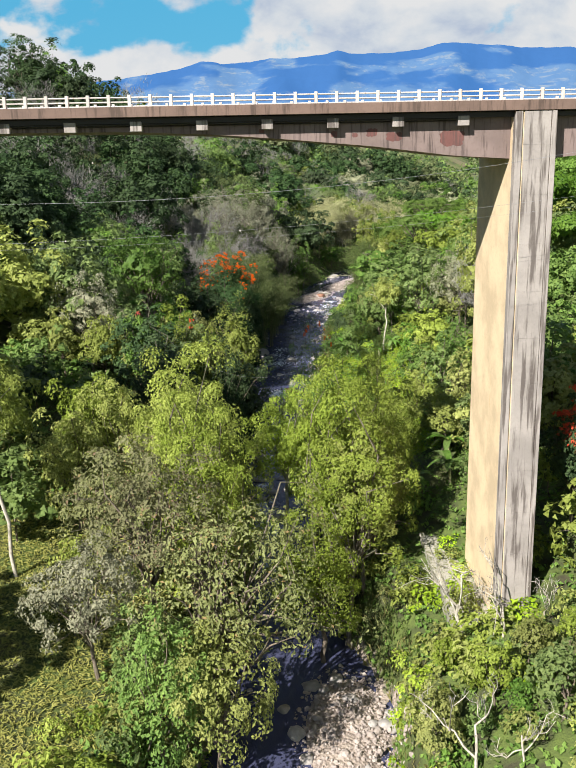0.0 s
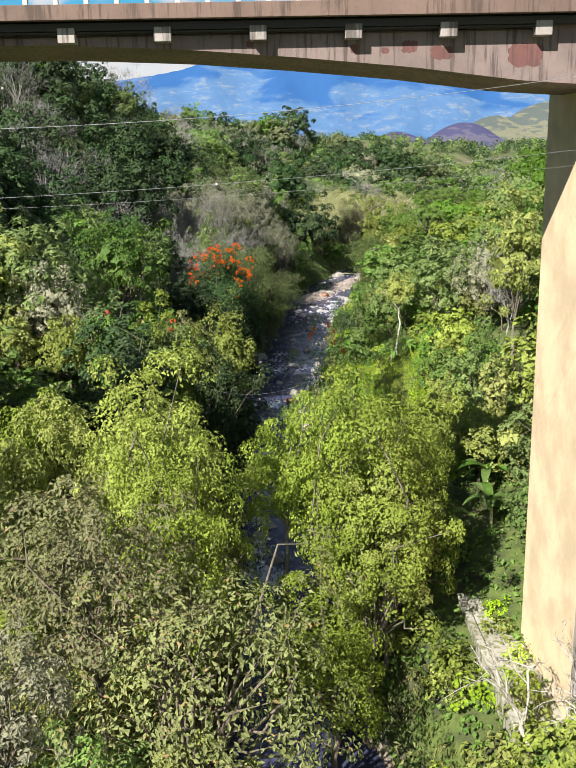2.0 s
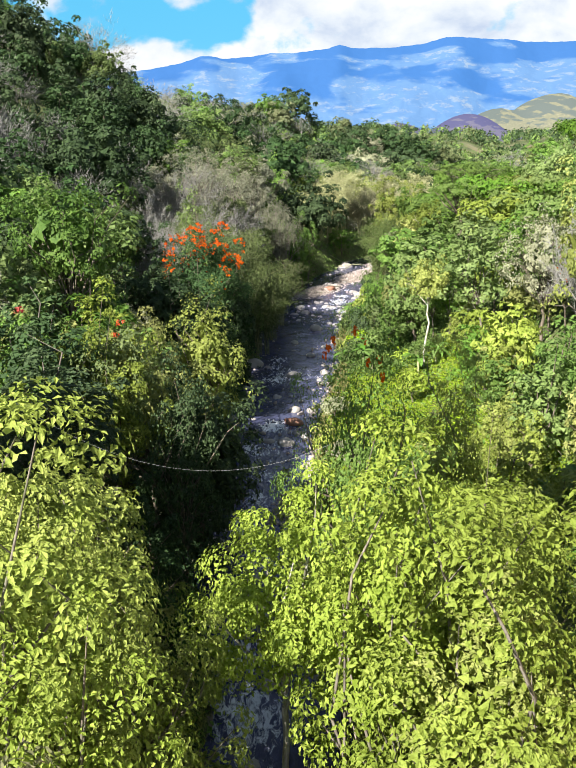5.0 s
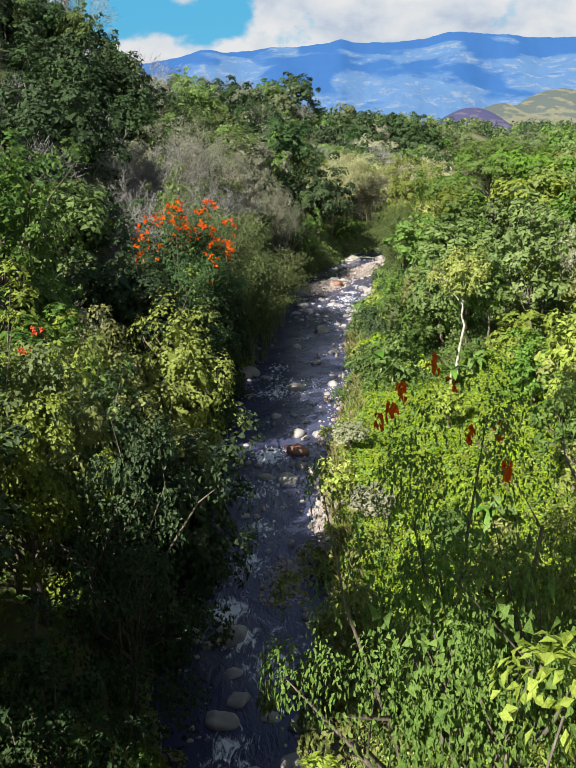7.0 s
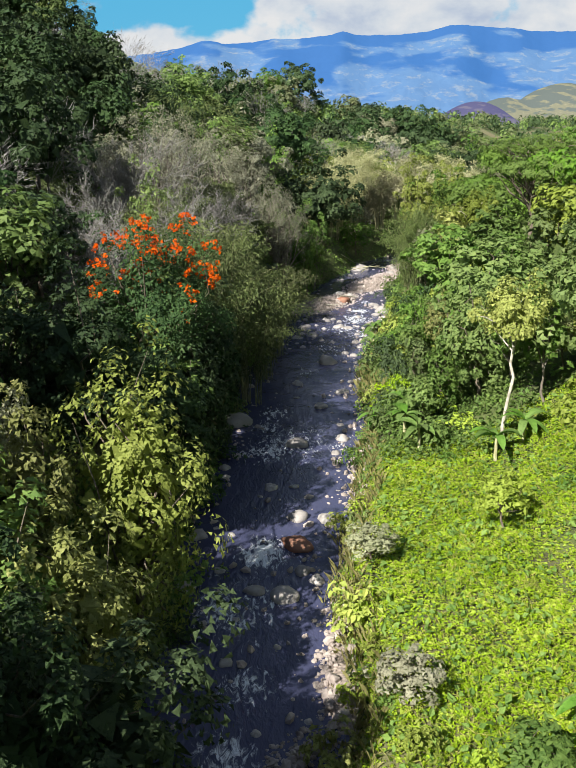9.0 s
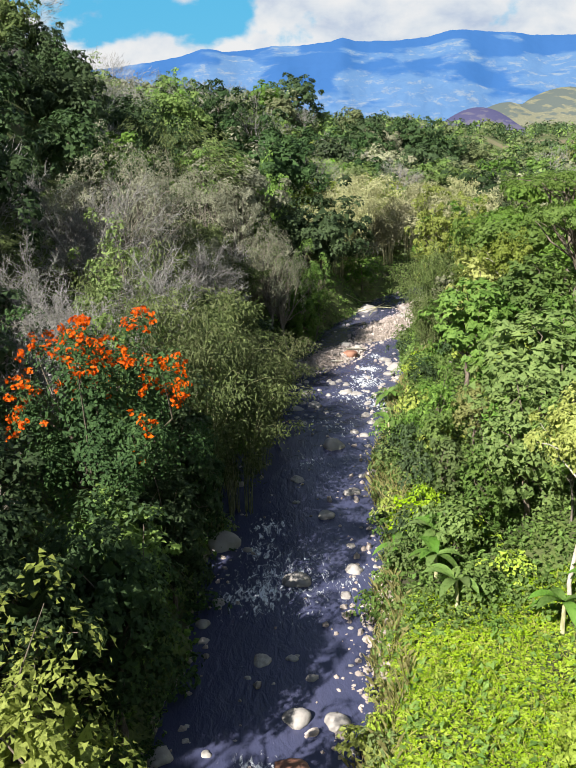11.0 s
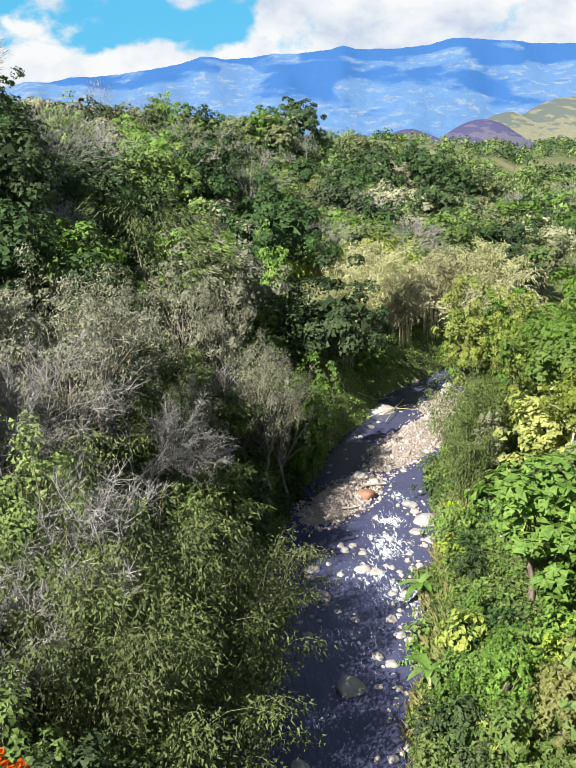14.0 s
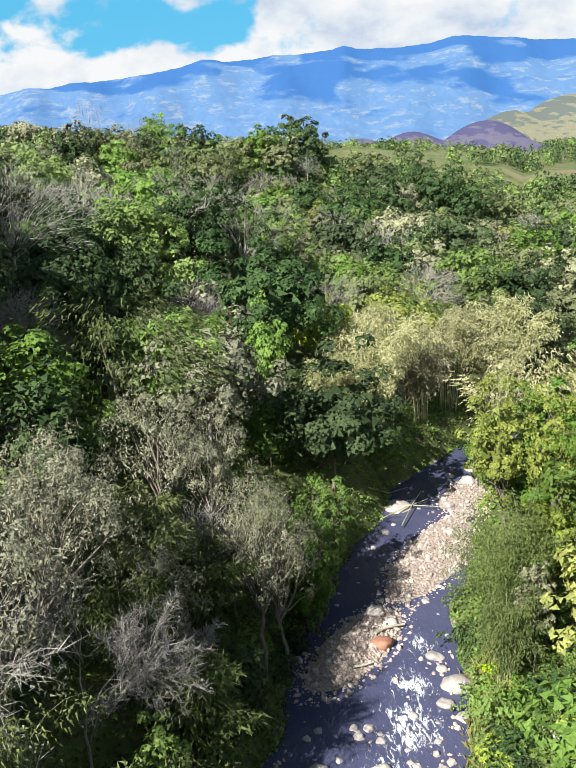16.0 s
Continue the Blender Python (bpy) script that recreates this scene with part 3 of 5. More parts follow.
def soffit(x):
    return np.interp(np.abs(x + 21.5), [0, 10, 16.2, 21.7, 27.2, 32.8, 38.5, 44, 52, 70], [39.42, 39.33, 39.05, 38.6, 38.07, 37.34, 36.95, 37.4, 38.4, 39.2])


B = Matrix.Translation((0, -69.75, -40))
X0, X1 = -78.0, 62.0
part("deck_slab", box_mesh("deck_slab", (X0, 64.75, 40.3), (X1, 74.75, 40.75), CONC_GIRDER), bridge, m=B)
for name, y0, y1 in (("fascia", 64.45, 64.75), ("fascia", 74.75, 75.05)):
    xs = np.arange(X0, X1, 4.2)
    f = part(name, box_mesh(name, (X0, y0, 40.25), (X1, y1, 40.93), CONC_FASCIA, 0.02), bridge, "brown stained concrete edge beam", m=B)
part("kerb", box_mesh("kerb", (X0, 64.75, 40.75), (X1, 65.2, 40.95), CONC_GIRDER), bridge, m=B)
part("kerb", box_mesh("kerb", (X0, 74.3, 40.75), (X1, 74.75, 40.95), CONC_GIRDER), bridge, m=B)
gxs = np.arange(X0, X1 + 0.1, 1.0)
gv, gf = [], []
for k, x in enumerate(gxs):
    s = float(soffit(x))
    gv += [(x, 65.75, 40.3), (x, 65.75, s), (x, 72.6, s), (x, 72.6, 40.3)]
    if k:
        o = 4 * k
        gf += [(o - 4, o - 3, o + 1, o), (o - 3, o - 2, o + 2, o + 1), (o - 2, o - 1, o + 3, o + 2)]
part("girder", mesh_of("girder", gv, gf, CONC_GIRDER), bridge, "haunched concrete girder with dark streaks", m=B)
# added black strip: stands in for the overhang's shade along the pipes
part("cable_tray", box_mesh("cable_tray", (X0, 65.1, 39.86), (X1, 65.7, 40.22), PIPE_SHADE, 0.02), bridge, "black strip added under the deck as shade along the pipes", m=B)
# inner ledge along the deck and the pipes under it
for py, pz, pr in ((65.25, 39.8, 0.06), (65.45, 39.78, 0.05), (65.62, 39.68, 0.04)):
    v, q = tube([(x, py, pz) for x in np.arange(X0, 14.5, 4.5)], [pr] * len(np.arange(X0, 14.5, 4.5)), 6)
    part("pipe", mesh_of("pipe", v, q, PIPE_SHADE, True), bridge, "black service pipe under the deck", m=B)
stub = box_mesh("bracket", (-0.4, -0.35, -0.33), (0.4, 0.35, 0.33), CONC_FRONT, 0.02)
for k in range(-12, 12):
    x = -1.66 + 4.5 * k
    if 14.5 < x < 19:
        continue
    part("bracket", stub, bridge, m=B @ Matrix.Translation((x, 65.4, 39.66)))
post = box_mesh("post", (-0.11, -0.1, 0), (0.11, 0.1, 0.78), RAIL_PAINT, 0.015)
for yy in (64.72, 74.78):
    for k in range(-46, 44):
        x = 0.27 + 1.4 * k + (0.25 if x > 20 else 0)
        part("post", post, bridge, "square white concrete rail post", m=B @ Matrix.Translation((x, yy, 40.93)))
    for z in (41.24, 41.54):
        v, q = tube([(x, yy, z) for x in np.arange(X0, X1, 7.0)], [0.055] * len(np.arange(X0, X1, 7.0)), 8)
        part("rail", mesh_of("rail", v, q, RAIL_PAINT, True), bridge, "white tubular rail", m=B)
# reddish paint patches and damp patches, thin coats on the girder's face
for x0, x1, dz, h in ((2.7, 3.2, 0.4, 0.42), (5.2, 6.0, 0.62, 0.6), (6.6, 7.7, 0.5, 0.62), (10.3, 12.1, 0.62, 1.1), (-2.3, -1.9, 0.3, 0.3), (4.2, 4.6, 0.5, 0.3)):
    s = float(soffit((x0 + x1) / 2)) + dz
    n_, rng = 26, np.random.default_rng(int(x0 * 10) + 99)
    ring = []
    for a in np.linspace(0, 2 * math.pi, n_, endpoint=False):
        c, sn = math.cos(a), math.sin(a)
        q = (abs(c) ** 5 + abs(sn) ** 5) ** -0.2 * rng.uniform(0.8, 1.06)
        ring.append(((x0 + x1) / 2 + (x1 - x0) / 2 * c * q, 65.744, s + h / 2 + h / 2 * sn * q))
    part("paint_patch", mesh_of("paint_patch", ring, [tuple(range(n_))], CONC_RUST), bridge, "faded red paint patch", m=B)

# pier: a hollow box shaft with pilasters and sunk joints
pier = tagged(new("bridge_pier"), "tall pale concrete bridge pier, stained grey on its river face", "bridge pier")
pier.location = (16.7, 69.75, -1)
P = Matrix.Translation((-16.7, -69.75, 1))
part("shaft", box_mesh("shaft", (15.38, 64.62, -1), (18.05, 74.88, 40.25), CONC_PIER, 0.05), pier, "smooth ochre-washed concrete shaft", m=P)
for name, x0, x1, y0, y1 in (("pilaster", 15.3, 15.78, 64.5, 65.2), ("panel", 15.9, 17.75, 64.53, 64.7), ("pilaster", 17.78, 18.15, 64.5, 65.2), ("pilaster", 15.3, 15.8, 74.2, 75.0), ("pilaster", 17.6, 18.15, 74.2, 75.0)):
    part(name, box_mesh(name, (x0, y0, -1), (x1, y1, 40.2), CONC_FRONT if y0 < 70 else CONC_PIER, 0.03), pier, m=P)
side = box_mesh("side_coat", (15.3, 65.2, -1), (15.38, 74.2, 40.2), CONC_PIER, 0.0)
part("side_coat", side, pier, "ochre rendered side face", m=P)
for z in np.arange(4, 39, 3.4):
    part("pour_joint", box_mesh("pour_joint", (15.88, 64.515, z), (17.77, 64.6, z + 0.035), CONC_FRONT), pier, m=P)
base = tagged(new("pier_foundation"), "mossy concrete foundation block overgrown with weeds", "foundation")
base.location = (15.5, 73.5, -6)
part("block", box_mesh("block", (12.2, 65.5, -7), (20.5, 80.9, 1.7), CONC_WALL, 0.12), base, m=Matrix.Translation((-15.5, -73.5, 6)))
part("coping", box_mesh("coping", (12.1, 65.4, 1.7), (12.6, 81.0, 1.86), CONC_WALL, 0.03), base, m=Matrix.Translation((-15.5, -73.5, 6)))

# ---- power lines across the gorge ----
for y, (c2, c1, c0), x0, x1, r, lab in ((54.5, (0.0025, 0.0719, 35.62), -60, 70, 0.009, "thin pale overhead wire slung across the gorge"), (60.5, (0.0012, 0.0635, 33.08), -60, 80, 0.007, "thin pale overhead wire slung across the gorge"),
                                        (60.9, (0.0012, 0.0560, 32.5), -60, 80, 0.005, "thin dark overhead wire slung across the gorge"), (81.0, (0.0543, 0.315, 18.23), -13, 1.2, 0.004, "slack wire hanging low over the stream")):
    px = np.linspace(x0, x1, 70)
    line = np.stack([px, np.full(70, y), np.polyval((c2, c1, c0), px)], -1)
    v, q = tube(line, [r] * 70, 5)
    tagged(new("power_line", mesh_of("power_line", v, q, CABLE, True)), lab, "cable", "wires over the gorge")
bead = bpy.data.meshes.new("marker")
bm = bmesh.new()
bmesh.ops.create_icosphere(bm, subdivisions=2, radius=0.06)
bm.to_mesh(bead)
bm.free()
bead.materials.append(RAIL_PAINT)
for y, (c2, c1, c0), x in ((60.5, (0.0012, 0.0635, 33.08), -15.0), (60.5, (0.0012, 0.0635, 33.08), -3.6), (64.2, (0, 0, 37.3), -13.6)):
    ob = new("wire_marker", bead)
    ob.location = (x, y, c2 * x * x + c1 * x + c0)
    tagged(ob, "small white marker ball clamped on an overhead wire", "marker", "wires over the gorge")

# ---- stones ----


def stone_mesh(name, seed, mat, sub=3, flat=0.62, rough=0.18):
    bm = bmesh.new()
    bmesh.ops.create_icosphere(bm, subdivisions=sub, radius=1.0)
    rng = np.random.default_rng(seed)
    o = Vector(rng.uniform(-50, 50, 3))
    cuts = [Vector(unit(rng.normal(size=3))) for _ in range(5)]
    for v in bm.verts:
        d = v.co.normalized()
        r = 1 + rough * 2.2 * noise.noise(d * 1.1 + o) + rough * 0.8 * noise.noise(d * 2.9 + o)
        for c in cuts:
            r = min(r, 0.86 / max(c.dot(d), 0.05)) if c.dot(d) > 0.75 else r
        v.co = Vector((d.x * r, d.y * r * 0.85, d.z * r * flat))
    me = bpy.data.meshes.new(name)
    bm.to_mesh(me)
    bm.free()
    me.polygons.foreach_set("use_smooth", [True] * len(me.polygons))
    me.materials.append(mat)
    return me


BOULDERS = [stone_mesh("boulder", 20 + k, STONE) for k in range(6)]
RED = stone_mesh("boulder", 77, STONE_RED)


def boulder(x, y, r, me=None, sink=0.25, seed=0, label="", tall=1.0):
    rng = np.random.default_rng(int(abs(x * 91 + y * 37) * 10) + seed)
    z = max(float(water_z(y)) - 0.1, float(ground_z(x, y)))
    ob = new("boulder", me or BOULDERS[rng.integers(6)])
    ob.matrix_world = pose(x, y, z + r * (0.3 - sink), rng.uniform(-12, 12), rng.uniform(-12, 12), rng.uniform(0, 360)) @ Matrix.Diagonal((r, r, r * rng.uniform(0.85, 1.15) * tall, 1))
    return tagged(ob, label or "rounded grey river boulder in the stream", "rock", "boulders in the stream")


KNOWN = [(1.57, 161.1, 0.95), (0.3, 148.7, 1.05), (-4.2, 184.2, 1.75), (1.9, 177.3, 1.15), (6.7, 204.6, 1.25), (5.0, 188.9, 0.95), (2.5, 196.4, 0.75), (9.4, 208.6, 0.65), (10.3, 207.6, 0.6), (4.4, 223.2, 1.0), (17.4, 271.1, 1.9),
         (-3.8, 123.6, 1.3), (-3.1, 117, 0.8), (-4.0, 115.2, 1.0), (-6.3, 123.5, 1.0), (-1.2, 115.5, 0.6), (1.3, 114.5, 1.35), (0.2, 111.5, 1.0), (2.2, 116, 0.9), (-2.2, 111, 0.8), (1.8, 125.5, 0.9), (16.4, 238.0, 0.9), (17.6, 233.4, 1.6), (16.0, 231, 0.9), (17.3, 229.0, 0.8),
         (5.3, 218, 0.9), (3.1, 217.0, 0.8), (9.5, 223, 0.8), (10.8, 222.6, 0.7), (4, 160.6, 0.85), (2.6, 165, 0.5), (-0.6, 167, 0.7), (1.4, 167.3, 0.45), (-7.0, 128.5, 1.2), (1.6, 152.2, 0.7), (-1.4, 135, 0.4), (10.4, 198, 0.6), (9.0, 197, 0.5),
         (1.0, 69.6, 0.9), (2.0, 68.8, 0.6), (-0.5, 63.5, 0.9), (-1.4, 66.5, 0.6), (0.2, 60.5, 0.7), (3.2, 70.5, 0.8), (4.2, 67, 0.7), (-6.6, 150, 0.9), (-6.4, 158, 0.8), (-2.7, 95, 0.8), (-1.5, 103, 0.9), (-3.5, 109, 0.7), (-2, 84, 0.6), (11.5, 246, 1.1), (13, 243.5, 0.8), (28, 278, 1.2), (26, 281, 0.8), (29.5, 283, 1.0), (24, 271, 0.9), (8.0, 193.5, 0.7), (6.6, 179, 0.8)]
for x, y, r in KNOWN:
    boulder(x, y, r)
boulder(1.33, 156.3, 1.25, RED, 0.2, label="large rusty red boulder standing in the stream")
boulder(11.6, 239.8, 1.0, RED, 0.1, label="rusty brown boulder on the gravel bar")
rng = np.random.default_rng(15)
for _ in range(34):
    y = rng.uniform(210, 230)
    boulder(rng.uniform(float(bank_left(y)) + 1, float(bank_right(y)) - 2), y, rng.uniform(0.22, 0.6))
rng = np.random.default_rng(5)
count = 0
while count < 190:
    y = rng.uniform(55, 285)
    xl, xr = float(bank_left(y)), float(bank_right(y))
    side = rng.random()
    x = xl + abs(rng.normal(0, 0.9)) if side < 0.25 else xr - abs(rng.normal(0, 1.3)) if side < 0.7 else rng.uniform(xl, xr)
    r = float(np.clip(rng.lognormal(-1.1, 0.45), 0.15, 0.9))
    boulder(x, y, r, seed=count)
    count += 1

# pebbles of the bars: too many to count
chip = bmesh.new()
bmesh.ops.create_icosphere(chip, subdivisions=1, radius=1.0)
cv, cf = np.array([v.co[:] for v in chip.verts]), np.array([[v.index for v in f.verts] for f in chip.faces])
chip.free()
pv, pf, k = [], [], 0
rng = np.random.default_rng(8)
while k < 7600:
    edge = k >= 6900
    cx, cy, rx, ry, lean, h = BARS[rng.choice(len(BARS), p=[0.2, 0.09, 0.08, 0.08, 0.08, 0.2, 0.2, 0.07])]
    u, v = rng.uniform(-1.05, 1.05, 2)
    if u * u + v * v > 1.1:
        continue
    y = cy + v * ry
    x = cx + u * rx + lean * (y - cy)
    if edge:
        y = rng.uniform(112, 240)
        x = float(bank_right(y)) - abs(rng.normal(0, 1.6)) if rng.random() < 0.6 else float(bank_left(y)) + abs(rng.normal(0, 0.8)) if rng.random() < 0.5 else rng.uniform(float(bank_left(y)), float(bank_right(y)))
    z = max(float(ground_z(x, y)), float(water_z(y)) - 0.1)
    r = float(np.clip(rng.lognormal(-1.7 if edge else -2.0, 0.5), 0.06, 0.5))
    turn = np.array(Euler(rng.uniform(0, 6.28, 3)).to_matrix())
    pv.append((cv * rng.uniform(0.75, 1.2, cv.shape) * [r, r * 0.8, r * 0.6]) @ turn.T + [x, y, z + r * 0.2])
    pf.append(cf + k * len(cv))
    k += 1
pebbles = mesh_of("gravel", np.concatenate(pv), np.concatenate(pf), PEBBLE, False)
tagged(new("gravel", pebbles), "pale rounded cobbles and gravel on the river bars", "gravel", kind="stuff")

# ---- plants ----


def limb(rng, a, b, r0, r1, sides=5, wob=0.08, n=5):
    t = np.linspace(0, 1, n)[:, None]
    a, b = np.array(a, float), np.array(b, float)
    L = np.linalg.norm(b - a)
    p = a + (b - a) * t + rng.normal(0, wob * L, (n, 3)) * np.sin(np.pi * t) + np.array([0, 0, 0.12 * L]) * np.sin(np.pi * t)
    return tube(p, np.linspace(r0, r1, n), sides)


def crown_clusters(rng, n, centre, radii, low=-0.45):
    g = np.arange(n) + 0.5
    phi, z = g * 2.39996 + rng.uniform(0, 6), 1 - (1 - low) * g / n
    r = np.sqrt(np.clip(1 - z * z, 0, 1))
    d = np.stack([r * np.cos(phi), r * np.sin(phi), z], -1) + rng.normal(0, 0.16, (n, 3))
    return centre + d * radii * rng.uniform(0.55, 1.02, (n, 1))


def cluster_leaves(rng, cs, rad, per, length, width, hang=0.0, up=0.5):
    n = len(cs) * per
    d = unit(rng.normal(size=(n, 3)))
    rr = np.repeat(np.asarray(rad) * np.ones(len(cs)), per)[:, None]
    p = np.repeat(cs, per, 0) + d * rr * rng.uniform(0.35, 1.0, (n, 1)) ** 0.6 * [1, 1, 0.72]
    nrm = d * 0.8 + [0, 0, up] + rng.normal(0, 0.45, (n, 3))
    return leaves(rng, p, nrm, length, width, hang)


def slivers(rng, start, along, length, width):
    """Fine twigs: one long thin spike each."""
    n = len(start)
    along = unit(along)
    side = unit(np.cross(along, rng.normal(size=(n, 3)))) * width * 0.5
    tip = start + along * (length * rng.uniform(0.55, 1.3, (n, 1)))
    return np.stack([start - side, start + side, tip], 1).reshape(-1, 3), np.arange(3 * n).reshape(n, 3)


def clump_centres(rng, n, c0, radii, low):
    """Where the leaf clumps of a crown sit: lobes pushed out, bays pulled in."""
    cs = crown_clusters(rng, n, c0, radii, low)
    lobes = unit(rng.normal(size=(6, 3)) + [0, 0, 0.3])
    push = np.max(unit(cs - c0) @ lobes.T, axis=1)
    return c0 + (cs - c0) * (0.74 + 0.34 * smooth((push - 0.3) / 0.6))[:, None]


def crown_leaves(rng, cs, c0, radii, clump, count, length, width, kite, hang=0.1, fill=0.07, squash=0.78):
    """A crown: leaves in domed shells round the clumps, and a sparse inside that stops the light."""
    n = len(cs)
    per = max(count // n, 6)
    out = np.repeat(unit(cs - c0 + [0, 0, 0.2 * radii[2]]), per, 0)
    d = unit(rng.normal(size=(n * per, 3)) + out * 0.8 + [0, 0, 0.3])
    r = np.repeat(clump * rng.uniform(0.6, 1.4, n), per)[:, None]
    p = np.repeat(cs, per, 0) + d * r * rng.uniform(0.3, 1.08, (n * per, 1)) ** 0.45 * [1, 1, squash]
    nrm = d * 0.9 + out * 0.35 + [0, 0, 0.25] + rng.normal(0, 0.36, (n * per, 3))
    shell = as_tris(*leaves(rng, p, nrm, length, width, hang)) if kite else chips(rng, p, nrm, length, width)
    m = int(count * fill * (3 if kite else 1))
    if m < 8:
        return shell
    e = unit(rng.normal(size=(m, 3)) + [0, 0, 0.2])
    inside = chips(rng, c0 + e * radii * rng.uniform(0.25, 0.66, (m, 1)), e + rng.normal(0, 0.5, (m, 3)), clump * (0.26 if kite else 1.0), clump * (0.2 if kite else 0.8))
    return joined([shell, inside])


def tree_meshes(kind, seed, H, near):
    """Parts of one tree of that height: a list of (name, mesh, label, kind)."""
    rng = np.random.default_rng(seed)
    out = []
    near = int(near)
    fine = 1.0 if near else 1.5
    if kind in ("bare", "snag"):
        pieces, twigs = [], []
        snag = kind == "snag"
        deep = 3

        def grow(p, d, length, r, depth):
            q = p + d * length
            pieces.append(limb(rng, p, q, r, r * 0.62, 5 if depth < 2 else 3, 0.1 if snag else 0.06, 4 if depth < 2 else 3))
            if depth >= 1:
                m = (0, 10, 20, 30)[depth] if not snag else (0, 0, 2, 5)[depth]
                t = rng.uniform(0.1, 1.0, (m, 1))
                twigs.append((p + (q - p) * t, unit(d * 0.6 + rng.normal(0, 0.6, (m, 3)) + [0, 0, 0.12])))
            if depth == deep:
                return
            for _ in range(((4, 5, 4) if not snag else (3, 3, 2))[depth]):
                e = unit(d * 0.8 + rng.normal(0, 0.55 if not snag else 0.6, 3) + [0, 0, 0.22])
                grow(p + d * length * rng.uniform(0.5, 1.0), e, length * rng.uniform(0.6, 0.86), r * (0.52 if not snag else 0.62), depth + 1)

        grow(np.zeros(3) - [0, 0, 0.5], np.array([rng.normal(0, 0.05), rng.normal(0, 0.05), 1.0]), H * 0.36, (0.008 if not snag else 0.014) * H, 0)
        v, q = joined(pieces)
        out.append(("trunk", mesh_of("bare_branches", v, q, TWIG if not snag else BARK_PALE, True), "pale grey trunk and branches", ""))
        start, along = np.concatenate([a for a, b in twigs]), np.concatenate([b for a, b in twigs])
        wd = (0.09, 0.05, 0.035, 0.03, 0.03)[near]
        spikes = slivers(rng, start, along, 0.06 * H, wd)
        more = slivers(rng, start[::2] + along[::2] * 0.04 * H, along[::2] + rng.normal(0, 0.6, (len(start[::2]), 3)), 0.04 * H, wd * 0.8)
        k = rng.choice(len(start), len(start) // 5)
        dry = chips(rng, start[k] + along[k] * 0.05 * H, rng.normal(size=(len(k), 3)) + [0, 0, 0.6], 0.2 * fine, 0.13 * fine)
        v, q = joined([spikes, more, dry] if not snag else [spikes, more])
        out.append(("crown", mesh_of("fine_twigs", v, q, LEAF["twigs"]), "fine twigs with a few dry leaves" if not snag else "short dead twigs", ""))
        return out
    if kind.startswith("bamboo"):
        pieces, at, way, n = [], [], [], 24
        per = 18 if near else 16
        for k in range(n):
            a, r = rng.uniform(0, 6.28), 0.09 * H * math.sqrt(rng.random())
            base = np.array([math.cos(a) * r, math.sin(a) * r, -0.5])
            b = a + rng.normal(0, 0.5)
            reach = rng.uniform(0.06, 0.4) * H
            aim = np.array([math.cos(b), math.sin(b), 0])
            h = rng.uniform(0.85, 1.36) * H
            t = np.linspace(0, 1, 11)[:, None]
            p = base + aim * reach * t**2.4 + np.array([0, 0, h]) * (t - 0.3 * t**4)
            pieces.append(tube(p, np.linspace(0.06, 0.008, 11), 4))
            # one arching plume of hanging leaf sprays on each stem
            f = (0.42 if kind == "bamboo" else 0.3) + (0.58 if kind == "bamboo" else 0.7) * rng.uniform(0, 1, (per * 14, 1)) ** 0.8
            g = f[:, 0] * 10
            lo = np.minimum(g.astype(int), 9)
            c = p[lo] + (p[lo + 1] - p[lo]) * (g - lo)[:, None]
            wide = 0.034 * H * np.sin(np.pi * np.clip(f * 1.05 - 0.25, 0.05, 0.95)) + 0.12
            off = rng.normal(0, 1, (len(f), 3)) * wide * [1, 1, 0.6]
            at.append(c + off + aim * 0.2 - [0, 0, 0.35])
            way.append(unit(off + aim * 0.3) * 0.7 + [0, 0, -0.6] + rng.normal(0, 0.5, (len(f), 3)))
        v, q = joined(pieces)
        out.append(("culm", mesh_of("bamboo_culms", v, q, CULM if kind == "bamboo" else CULM_GREEN, True), "slender pale bamboo stems", "stuff"))
        v, q = slivers(rng, np.concatenate(at), np.concatenate(way), 0.42 * (1.0 if near else 1.35), 0.15 * (1.0 if near else 1.35))
        out.append(("crown", mesh_of("bamboo_leaves", v, q, LEAF[kind]), "feathery drooping bamboo leaves", ""))
        return out
    ch, rx, rz, low = dict(broad=(0.6, 0.36, 0.4, -0.6), tall=(0.62, 0.22, 0.38, -0.75), olive=(0.62, 0.42, 0.38, -0.55), flame=(0.6, 0.36, 0.4, -0.6), parasol=(0.87, 0.42, 0.12, -0.3), high=(0.78, 0.26, 0.24, -0.7), vine=(0.5, 0.3, 0.5, -0.9), wispy=(0.62, 0.36, 0.4, -0.5), bloom=(0.62, 0.36, 0.38, -0.6))[kind]
    radii = np.array([rx, rx, rz]) * H
    c0 = np.array([rng.normal(0, 0.03 * H), rng.normal(0, 0.03 * H), ch * H])
    area = 4 * np.pi * (rx * H) * ((rx + rz) / 2 * H) * 0.75
    clump = float(np.clip(dict(parasol=0.11, olive=0.17, wispy=0.2, high=0.26).get(kind, 0.23) * rx * H, 0.55, 1.25))
    ncl = int(np.clip(0.95 * area / (np.pi * clump**2), 16, 130))
    kite = near >= 2
    ll, lw = ((0.5, 0.38), (0.34, 0.26), (0.35, 0.21), (0.25, 0.14), (0.17, 0.1))[near]
    shape = dict(olive=(0.95, 0.75), wispy=(1.0, 0.5), vine=(1.0, 1.05), parasol=(0.8, 0.7)).get(kind, (1, 1))
